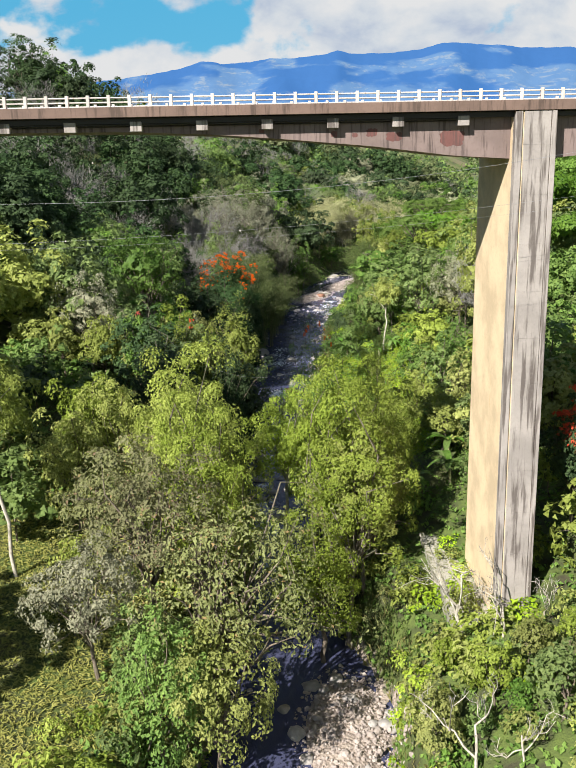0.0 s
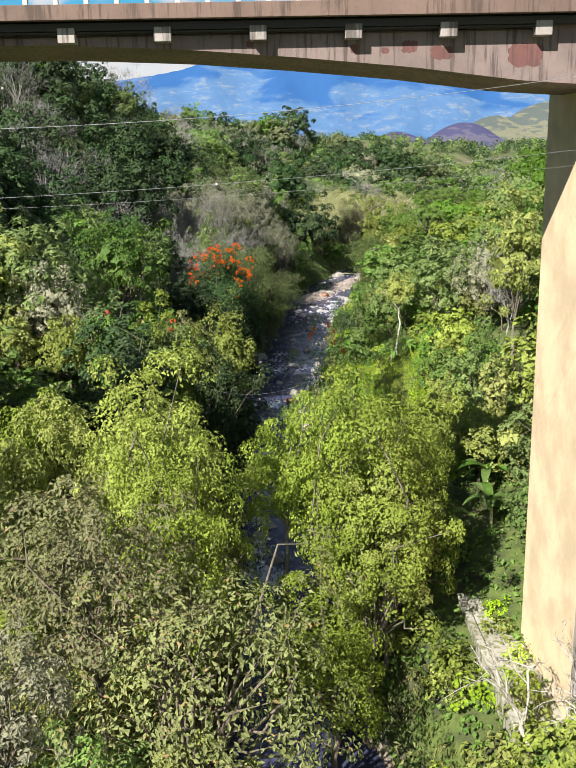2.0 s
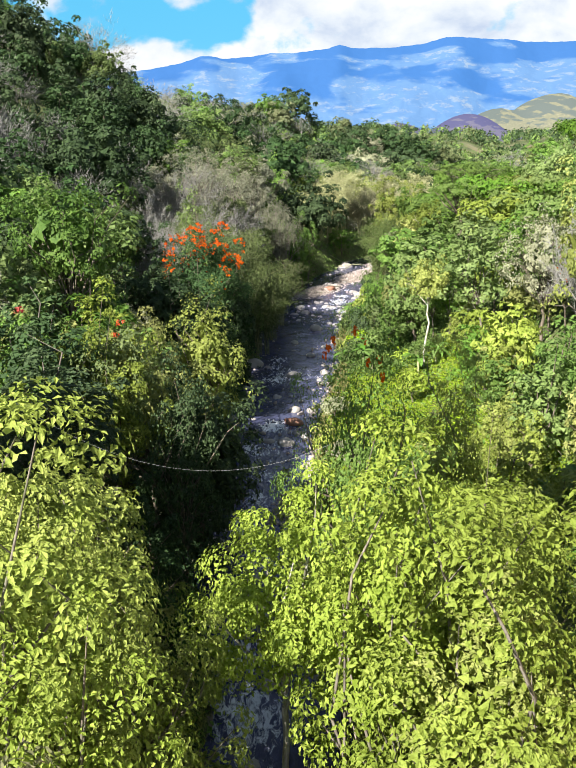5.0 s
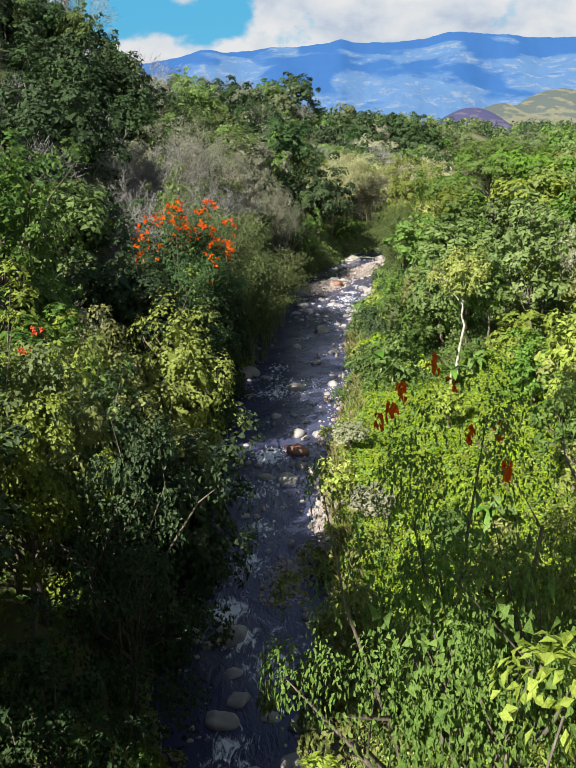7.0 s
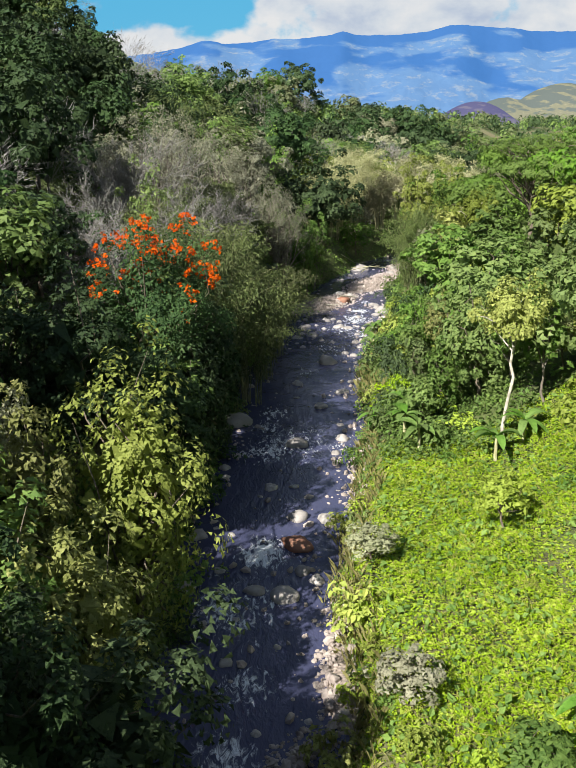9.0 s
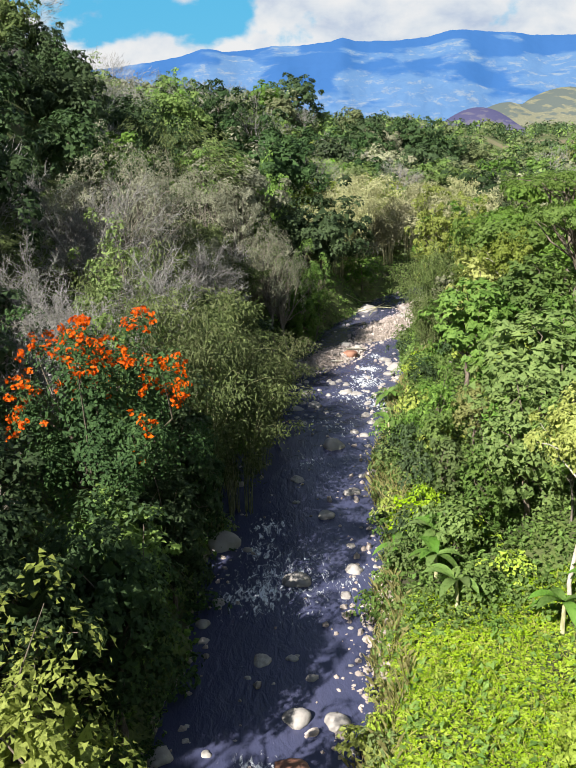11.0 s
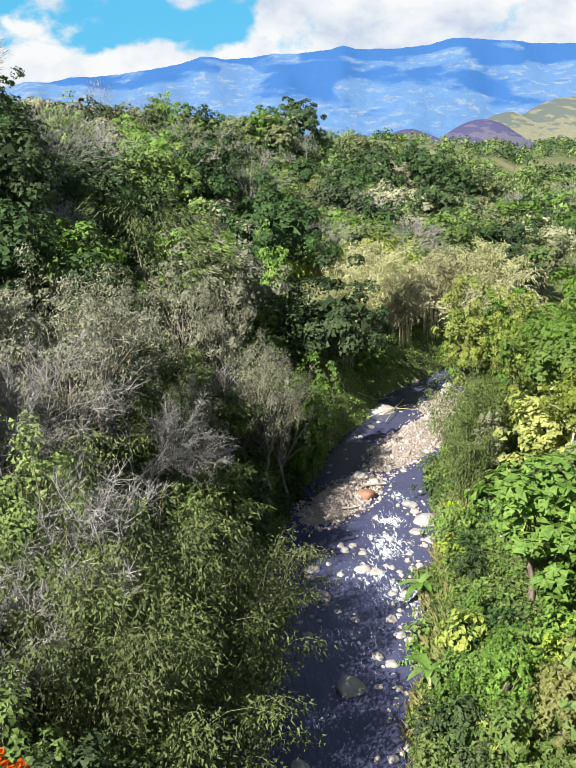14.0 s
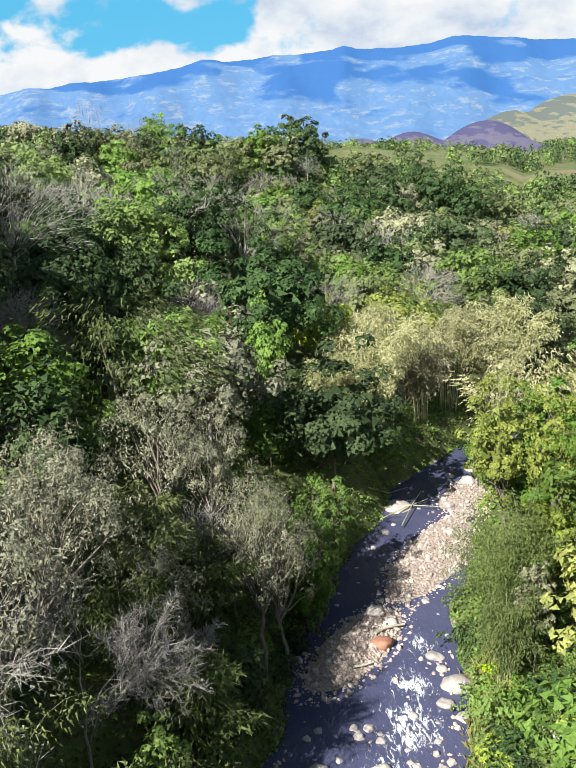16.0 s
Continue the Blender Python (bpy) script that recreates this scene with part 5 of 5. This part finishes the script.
def pick(rng, x, y):
    """What grows where: kind, tone, height."""
    left = x < bank_left(y)
    if left and y < 122:
        # dark vines from y 90 to 111 repeat the deck's shadow in tone
        some = [("broad", "bright", 12), ("tall", "bright", 14), ("broad", "mid", 11), ("broad", "mid", 10), ("vine", "bright", 9)] if y < 90 else [("vine", "dark", 7), ("vine", "mid", 7), ("vine", "mid", 6)] if y < 111 else [("broad", "bright", 10), ("broad", "bright", 11), ("vine", "bright", 10)]
    elif left and y < 168:
        some = [("broad", "dark", 13), ("broad", "mid", 12), ("tall", "dark", 14), ("broad", "mid", 12), ("vine", "mid", 11)]
    elif left and x < -20 and y < 275:
        # dark picks paint the hill's cloud shade as leaf colour
        some = [("broad", "dark", 13), ("tall", "dark", 15), ("bare", "grey", 11), ("broad", "dark", 12), ("vine", "dark", 11)]
    elif left and y < 262:
        some = [("bare", "grey", 12), ("wispy", "pale", 11), ("bamboo_green", "bamboo_green", 10), ("bare", "grey", 12), ("vine", "mid", 8), ("wispy", "pale", 11), ("bamboo_green", "bamboo_green", 11), ("vine", "dark", 9), ("bare", "grey", 11)]
    elif left and y < 332 and x < -6:
        some = [("broad", "dark", 12), ("tall", "dark", 13), ("broad", "dark", 10), ("broad", "mid", 10), ("bare", "grey", 12), ("vine", "dark", 9)]
    elif left:
        some = [("broad", "dark", 13), ("bare", "grey", 11), ("olive", "drab", 11), ("bare", "grey", 11), ("broad", "mid", 10), ("olive", "drab", 10), ("broad", "mid", 11), ("broad", "dark", 14), ("olive", "grey", 10), ("broad", "bright", 8)] if x > -26 or y > 330 else [("broad", "dark", 13), ("broad", "dark", 12), ("bare", "grey", 11), ("tall", "dark", 14)]
    elif y < 125:
        some = [("vine", "bright", 8), ("broad", "bright", 8), ("vine", "mid", 8), ("broad", "bright", 9)]
    elif y < 260:
        some = [("tall", "mid", 13), ("parasol", "feather", 13) if x > 28 else ("vine", "mid", 8), ("broad", "mid", 11), ("broad", "bright", 9), ("vine", "mid", 9), ("tall", "mid", 12)]
    elif y < 335:
        some = [("bamboo", "bamboo", 11), ("olive", "drab", 9), ("broad", "bright", 8), ("tall", "bright", 10), ("bamboo", "bamboo", 13), ("broad", "mid", 10), ("olive", "grey", 9)]
    else:
        some = [("broad", "mid", 11), ("broad", "dark", 12), ("olive", "grey", 10), ("bare", "grey", 10), ("olive", "drab", 10), ("broad", "bright", 9), ("broad", "mid", 12)]
    at = (0.5 + 0.32 * float(bumps(x, y, 13.0)) + 0.3 * float(bumps(x + 40, y, 5.5)) + rng.uniform(-0.3, 0.3)) % 1.0
    return some[int(at * len(some)) % len(some)]


rng = np.random.default_rng(3)
budget = 0
for y in [*np.arange(44, 235, 5.0), *np.arange(236, 330, 7.0), *np.arange(332, 520, 8.6)]:
    reach = 26 + (y - 40) * 0.22
    for x in np.arange(-reach - 14, reach + 14, 5.0 if y < 235 else 7.0 if y < 330 else 8.6):
        x_, y_ = x + rng.uniform(-2.6, 2.6), y + rng.uniform(-2.6, 2.6)
        dl, dr = float(bank_left(y_)) - x_, x_ - float(bank_right(y_))
        if max(dl, dr) < (1.2 if dl > 0 else 3.0) or crowd(x_, y_):
            continue
        if dr > 0 and 112 < y_ < 172 and dr < (17 if y_ > 124 else 9):
            continue
        if dr > 0 and 171 < y_ < 207 and dr < 6.5:
            continue
        if dr > 0 and 206 < y_ < 285 and dr < (9 if y_ < 224 else 4):
            continue
        if dr > 0 and 60 < y_ < 84 and x_ < 22:
            continue
        if dl > 0 and (y_ < 78 and -34 < x_ < -14.5 or y_ < 54 and x_ > -17):
            continue
        if y_ > 468 and 8 < x_ < 44 and rng.random() < 0.75:
            continue
        if dr > 0 and 84 < y_ < 124 and dr < 14:
            continue
        kind, tone, h = pick(rng, x_, y_)
        h *= float(np.clip(rng.lognormal(-0.1, 0.27 if y_ < 235 else 0.42), 0.4, 1.6))
        wide = rng.uniform(0.85, 1.25)
        z = float(ground_z(x_, y_))
        if y_ < 235 and -24 < x_ < 30 and budget < 190:
            tree(kind, tone, x_, y_, z + h, wide, 0 if y_ > 200 or abs(x_) > 22 else 1 if y_ > 100 else 2)
            budget += 1
        else:
            wood_tree(kind, tone, x_, y_, h * (1.0 if y_ > 235 else 1), wide * (1.25 if y_ > 235 else 1.1), rng)
for tone, pieces in WOODS.items():
    v, q = joined([p[:2] for p in pieces])
    if tone in ("pale_bark", "bark"):
        tagged(new("woods_trunks", mesh_of("woods_trunks", v, q, TWIG if tone == "pale_bark" else BARK, True)), "trunks and limbs of the valley woods", "woods", kind="stuff")
    else:
        me = mesh_of("woods", v, q, LEAF[tone])
        at = me.attributes.new("own_tone", "FLOAT", "FACE")
        at.data.foreach_set("value", np.concatenate([np.full(len(p[1]), p[2], np.float32) for p in pieces]))
        tagged(new("woods", me), {"dark": "woods on the valley slopes in shade-darkened green", "twigs": "leafless grey trees among the valley woods", "bamboo": "pale bamboo thickets beside the stream bend"}.get(tone, "mixed green woods on the valley slopes"), "woods", kind="stuff")

# bananas


def banana_meshes(seed):
    rng = np.random.default_rng(seed)
    stem = limb(rng, (0, 0, -0.3), (0.1, 0, 2.0), 0.16, 0.09, 7, 0.01, 5)
    out = [("stem", mesh_of("banana_stem", *stem, CULM, True), "")]
    for k in range(8):
        a = k * 2.4 + rng.uniform(-0.3, 0.3)
        L, lift = rng.uniform(1.9, 2.7), rng.uniform(0.3, 1.5)
        d, s = np.array([math.cos(a), math.sin(a), 0]), np.array([-math.sin(a), math.cos(a), 0])
        vs = []
        for t in np.linspace(0, 1, 8):
            c = np.array([0.1, 0, 2.0]) + d * L * t * 0.9 + np.array([0, 0, lift * t * 1.6 - 1.9 * t * t])
            wd = 0.34 * math.sin(math.pi * min(t * 0.93 + 0.07, 1)) ** 0.6 + 0.015
            vs += [c + s * wd + (0, 0, 0.1 * wd), c - (0, 0, 0.05), c - s * wd + (0, 0, 0.1 * wd)]
        fs = [(3 * i, 3 * i + 3, 3 * i + 4, 3 * i + 1) for i in range(7)] + [(3 * i + 1, 3 * i + 4, 3 * i + 5, 3 * i + 2) for i in range(7)]
        out.append(("leaf", mesh_of("banana_leaf", vs, np.array(fs), LEAF["banana"], True), ""))
    return out


first = None
for x, y, s in [(18.4, 103.6, 1.5), (19.6, 101.6, 1.3), (18, 96, 1.2), (12.6, 175.0, 1.0), (13.4, 177, 0.9), (11.8, 171.5, 1.0), (12.2, 200.6, 0.9), (12.6, 168.0, 1.0), (18.3, 163.6, 1.1), (20.8, 164.5, 1.0), (14.2, 217.5, 1.0), (29, 224, 1.0), (17, 90.5, 1.2), (13.5, 92, 1.0), (14.5, 130, 0.9), (9.5, 176, 0.9), (20, 108, 1.2)]:
    m = pose(x, y, float(ground_z(x, y)), 0, 0, (x * 71) % 360) @ Matrix.Diagonal((s, s, s, 1))
    if first is None:
        first = tagged(new("banana_plant"), "banana plant with broad arching green leaves", "banana plant", "banana plants")
        for pn, me, lab in banana_meshes(4):
            part(pn, me, first, lab)
        first.matrix_basis = m
    else:
        copy_thing(first, m).matrix_basis = m

# shrubs along the banks and in the gaps


def shrub_mesh(seed, per=250):
    rng = np.random.default_rng(seed)
    c0, radii = np.array([0, 0, 0.35]), np.array([1.5, 1.5, 1.25])
    cs = clump_centres(rng, 15, c0, radii - 0.2, 0.0)
    return crown_leaves(rng, cs, c0, radii, 0.5, per, 0.3, 0.2, True, 0.1, 0.06)


SHRUB = {}
rng = np.random.default_rng(12)
made = 0
for _ in range(6000):
    if made >= 340:
        break
    y = rng.uniform(46, 250)
    left = rng.random() < 0.45
    d = abs(rng.normal(0, 7)) + 0.2
    x = float(bank_left(y)) - d if left else float(bank_right(y)) + d
    if not left and 126 < y < 166 and 2.5 < d < 14 and rng.random() < 0.45:
        continue
    if not left and 64 < y < 82 and x > 11.5 and x < 19:
        continue
    tone = ("dark" if rng.random() < 0.5 else "mid") if left and y > 118 else (("bright", "herb", "mid", "bright") if y < 168 else ("mid", "herb", "mid", "dark"))[int(rng.integers(4))]
    v = int(rng.integers(2))
    s = rng.uniform(0.7, 1.6) * (0.55 if not left and 108 < y < 166 and d > 2 else 1)
    m = pose(x, y, float(ground_z(x, y)) - 0.15, 0, 0, rng.uniform(0, 360)) @ Matrix.Diagonal((s, s, s * rng.uniform(0.8, 1.4), 1))
    if (tone, v) in SHRUB:
        ob = copy_thing(SHRUB[tone, v], m)
        ob.matrix_basis = m
    else:
        ob = new("shrub", mesh_of("shrub", *shrub_mesh(60 + v), LEAF[tone]))
        tagged(ob, {"dark": "dark green leafy shrub in the shade", "mid": "green leafy shrub on the bank", "bright": "yellow-green leafy shrub in the sun", "herb": "light green leafy weeds on the bank"}[tone], "shrub", "shrubs on the banks")
        ob.matrix_basis = m
        SHRUB[tone, v] = ob
    made += 1

# weeds on and around the foundation
for k, (x, y, z, s, tone) in enumerate([(13.4, 66.5, 1.6, 1.2, "bright"), (13.6, 69, 1.7, 0.9, "herb"), (14.2, 72, 1.7, 0.8, "herb"), (13.8, 75.5, 1.7, 0.9, "bright"), (14.5, 78, 1.7, 0.8, "herb"), (12.2, 64.8, -1.0, 1.6, "bright"), (11.2, 66.5, -3.2, 1.5, "bright"), (11.0, 69.5, -4.2, 1.4, "herb"),
                                         (10.8, 72.5, -4.5, 1.4, "mid"), (13.6, 63, 0.5, 1.7, "bright"), (15.4, 62.6, 2.2, 1.3, "bright"), (17.2, 63, 2.4, 1.3, "herb"), (11.4, 61.5, -2.2, 1.8, "bright"), (9.8, 63.8, -4.0, 1.6, "bright"), (10.6, 76, -4.4, 1.5, "mid"), (19.6, 66, 1.9, 1.2, "mid")]):
    m = pose(x, y, z - 0.2, 0, 0, 77 * k) @ Matrix.Diagonal((s, s, s, 1))
    copy_thing(SHRUB[tone, k % 2] if (tone, k % 2) in SHRUB else SHRUB["mid", 0], m).matrix_basis = m

# low growth: herbs of the clearing and the slopes, grass along the water


def scatter(n, fn, seed, length, width, lift, mat, name, label, cat, flat=0.7):
    rng = np.random.default_rng(seed)
    p = fn(rng, n)
    z = ground_z(p[:, 0], p[:, 1])
    tuft = np.clip(0.55 + 0.35 * bumps(p[:, 0], p[:, 1], 0.75) + 0.3 * bumps(p[:, 0] + 9, p[:, 1], 0.31), 0.1, 1.3)
    c = np.column_stack([p, z + rng.uniform(0.0, 1.0, len(p)) ** 0.8 * lift * tuft + 0.05])
    nrm = np.column_stack([rng.normal(0, 0.7, (len(p), 2)), np.full(len(p), flat)])
    v, q = leaves(rng, c, nrm, length, width)
    tagged(new(name, mesh_of(name, v, q, mat)), label, cat, kind="stuff")


def meadow(rng, n):
    y = rng.uniform(102, 170, n)
    x = bank_right(y) + 1.2 + rng.uniform(0, 1, n) * 20
    keep = bumps(x, y, 2.2) + rng.uniform(-1, 1.6, n) > -0.6
    return np.column_stack([x, y])[keep]


def slopes(rng, n):
    y = 42 + 260 * rng.uniform(0, 1, n) ** 1.1
    x = np.where(rng.random(n) < 0.5, bank_left(y) - 0.3 - 26 * rng.uniform(0, 1, n) ** 1.3, bank_right(y) + 0.6 + 28 * rng.uniform(0, 1, n) ** 1.3)
    return np.column_stack([x, y])[(y > 82) | (x > -15)]


def clearing(rng, n):
    y = rng.uniform(50, 100, n)
    x = rng.uniform(-36, -9, n)
    return np.column_stack([x, y])


def rim(rng, n):
    y = rng.uniform(50, 235, n)
    x = bank_right(y) + rng.uniform(0.1, 2.4, n)
    keep = (y > 118) | (rng.random(n) < 0.3)
    return np.column_stack([x, y])[keep]


scatter(86000, meadow, 31, 0.19, 0.13, 0.5, LEAF["herb"], "herbs", "dense yellow-green weeds and creepers covering the river flat", "weeds", 1.5)
scatter(30000, meadow, 38, 0.38, 0.3, 0.12, LEAF["herb"], "herbs", "low yellow-green creepers covering the river flat", "weeds", 3.0)
scatter(24000, meadow, 39, 0.5, 0.055, 0.6, LEAF["grass"], "grass", "thin yellow-green grass standing among the weeds", "grass", 0.4)
scatter(48000, slopes, 32, 0.5, 0.32, 0.8, LEAF["mid"], "undergrowth", "green undergrowth between the trees", "undergrowth")
def thicket(rng, n):
    y = rng.uniform(186, 262, n)
    return np.column_stack([bank_left(y) - 0.6 - 34 * rng.uniform(0, 1, n) ** 1.2, y])


scatter(15000, thicket, 36, 0.6, 0.2, 1.8, LEAF["bamboo_green"], "thicket", "tangled bamboo and creeper thicket under the grey trees", "undergrowth", 0.9)
scatter(44000, clearing, 33, 0.46, 0.11, 0.2, LEAF["grass"], "grass", "short sunlit grass in the clearing", "grass", 1.6)

def right_bank(rng, n):
    y = rng.uniform(165, 250, n)
    return np.column_stack([bank_right(y) + 0.4 + 16 * rng.uniform(0, 1, n), y])


scatter(22000, right_bank, 37, 0.4, 0.3, 1.2, LEAF["mid"], "creepers", "broad-leaved green creepers over the river bank", "creepers", 1.0)

# tall blades along the water's edge and on the flat
rng = np.random.default_rng(41)
p = rim(rng, 7000)
z = ground_z(p[:, 0], p[:, 1])
a = rng.uniform(0, 6.28, len(p))
h, lean = rng.uniform(0.5, 1.5, len(p)), rng.uniform(0.1, 0.7, len(p))
o = np.column_stack([p, z])
d = np.column_stack([np.cos(a), np.sin(a), np.zeros(len(p))])
s = np.column_stack([-np.sin(a), np.cos(a), np.zeros(len(p))]) * 0.03
up = np.array([0, 0, 1.0])
v = np.stack([o - s, o + s, o + s + d * (lean * 0.4 * h)[:, None] + up * (h * 0.65)[:, None], o + d * (lean * h)[:, None] + up * h[:, None] * 0.9], 1).reshape(-1, 3)
tagged(new("tall_grass", mesh_of("tall_grass", v, np.arange(len(v)).reshape(-1, 4), LEAF["straw"])), "tall straw-coloured grass along the water's edge", "grass", kind="stuff")

# far woods past the valley bend: crowns without number
rng = np.random.default_rng(51)
n = 7000
y = 430 + 1500 * rng.uniform(0, 1, n) ** 1.7
x = rng.uniform(-0.34, 0.42, n) * (y - 90)
keep = (bumps(x, y, 45.0) + 0.6 * bumps(x, y, 18.0) > -0.3 + 0.5 * (x > 60)) | (y < 600)
x, y = x[keep], y[keep]
z = ground_z(x, y)
r = rng.uniform(2.5, 5.0, len(x)) * (1 + (y - 430) / 2500)
cs = np.column_stack([x, y, z + r * 0.9])
for tone, sl in (("dark", slice(0, None, 2)), ("mid", slice(1, None, 4)), ("drab", slice(3, None, 4))):
    c, rr = cs[sl], r[sl]
    per = 40
    d = unit(rng.normal(size=(len(c) * per, 3)) + [0, 0, 0.35])
    rep = np.repeat(rr, per)[:, None]
    pts = np.repeat(c, per, 0) + d * rep * rng.uniform(0.55, 1.05, (len(d), 1)) * [1, 1, 1.1]
    v, q = chips(rng, pts, d + rng.normal(0, 0.35, d.shape), 1.0, 0.8)
    mid = np.repeat(pts, 3, 0)
    v = mid + (v - mid) * np.repeat(rep, 3, 0) / 2.6
    far = mesh_of("far_woods", v, q, LEAF[tone])
    tagged(new("far_woods", far), "distant green woods on the hills", "woods", kind="stuff")

# houses on the far crest
for x, y, s in ((-49, 505, 0.7), (-37, 512, 0.55), (-31, 514, 0.6)):
    g = float(ground_z(x, y))
    house = tagged(new("house"), "small pale house with a sheet roof on the crest", "house", "houses on the crest")
    house.matrix_basis = pose(x, y, g, 0, 0, x * 3 % 40)
    part("wall", box_mesh("house_wall", (-4 * s, -3 * s, -1), (4 * s, 3 * s, 6.2), HOUSE), house)
    rv_ = [(-4.6 * s, -3.6 * s, 6.1), (4.6 * s, -3.6 * s, 6.1), (4.6 * s, 0, 7.3), (-4.6 * s, 0, 7.3), (4.6 * s, 3.6 * s, 6.1), (-4.6 * s, 3.6 * s, 6.1)]
    part("roof", mesh_of("house_roof", rv_, [(0, 1, 2, 3), (3, 2, 4, 5), (0, 3, 5), (1, 4, 2)], ROOF), house, "pale sheet-metal roof")
    for wx in (-2 * s, 1.6 * s):
        pane = part("window", box_mesh("house_window", (wx - 0.6, -3.06 * s, 3.9), (wx + 0.6, -2.98 * s, 5.2), GLASS_DARK), house)
        part("sill", box_mesh("house_sill", (wx - 0.7, -3.06 * s - 0.12, 3.78), (wx + 0.7, -2.98 * s, 3.9), ROOF), pane)
        part("lintel", box_mesh("house_lintel", (wx - 0.7, -3.06 * s - 0.06, 5.2), (wx + 0.7, -2.98 * s, 5.32), ROOF), pane)


# driftwood on the gravel bar and cut bamboo poles lying on the bank


def lying(name, points, r0, r1, mat, label, cat, group=""):
    pts = [(x, y, max(float(ground_z(x, y)), float(water_z(y))) + dz) for x, y, dz in points]
    v, q = tube(pts, np.linspace(r0, r1, len(pts)), 8)
    return tagged(new(name, mesh_of(name, v, q, mat, True)), label, cat, group)


lying("drift_log", [(11.0, 241.0, 0.3), (12.0, 241.9, 0.35), (13.0, 242.6, 0.3), (14.2, 243.2, 0.35)], 0.2, 0.12, BARK_PALE, "bleached driftwood log lying on the gravel bar", "log")
lying("drift_log", [(8.4, 236.0, 0.3), (9.4, 236.3, 0.3), (10.4, 236.9, 0.35)], 0.14, 0.07, BARK_PALE, "bleached driftwood log lying on the gravel bar", "log")
for k, (xa, ya, xb, yb) in enumerate([(14.5, 267, 21.5, 272.5), (15.5, 270.5, 22.5, 270), (17, 265, 21, 275), (13.5, 271, 19.5, 276.5)]):
    lying("bamboo_pole", [(xa, ya, 0.5), ((xa + xb) / 2, (ya + yb) / 2, 0.7 + 0.1 * k), (xb, yb, 0.55)], 0.08, 0.04, CULM, "fallen dry bamboo pole across the stones", "bamboo pole", "fallen bamboo poles")
for k, (x, y, h) in enumerate([(-9.0, 205.5, 8.5), (-8.2, 206.5, 9.0), (-7.6, 204.6, 7.0)]):
    z0 = float(ground_z(x, y))
    v, q = tube([(x, y, z0 - 0.5), (x + 0.2, y, z0 + h * 0.5), (x + 0.7, y - 0.2, z0 + h)], [0.09, 0.075, 0.03], 7)
    tagged(new("bamboo_pole", mesh_of("bamboo_pole", v, q, BARK_PALE, True)), "standing dry white bamboo stem in the thicket", "bamboo pole", "standing dry stems")
# trodden trail of red soil on the bank
ty = np.linspace(212, 232, 28)
tx = 28.6 + 1.1 * np.sin(ty * 0.3) + (ty - 212) * 0.06
half = 0.55 + 0.2 * np.sin(ty * 1.7)
tv = np.concatenate([np.stack([tx + d * half, ty, ground_z(tx + d * half, ty) + (0.06 if abs(d) < 1 else -0.04)], -1) for d in (-1, -0.5, 0.5, 1)])
tq = np.array([(28 * r + i, 28 * r + i + 1, 28 * r + 29 + i, 28 * r + 28 + i) for r in range(3) for i in range(27)])
tagged(new("trail", mesh_of("trail", tv, tq[:, ::-1], SOIL, True)), "narrow trodden trail of bare reddish soil", "trail", kind="structure")
for x, y, r in ((22.6, 221.2, 0.55), (23.6, 220.6, 0.4), (23.1, 222.4, 0.35), (24.3, 221.6, 0.3), (22.0, 222.3, 0.3)):
    boulder(x, y, r, label="pale broken rock lying on the grassy bank")
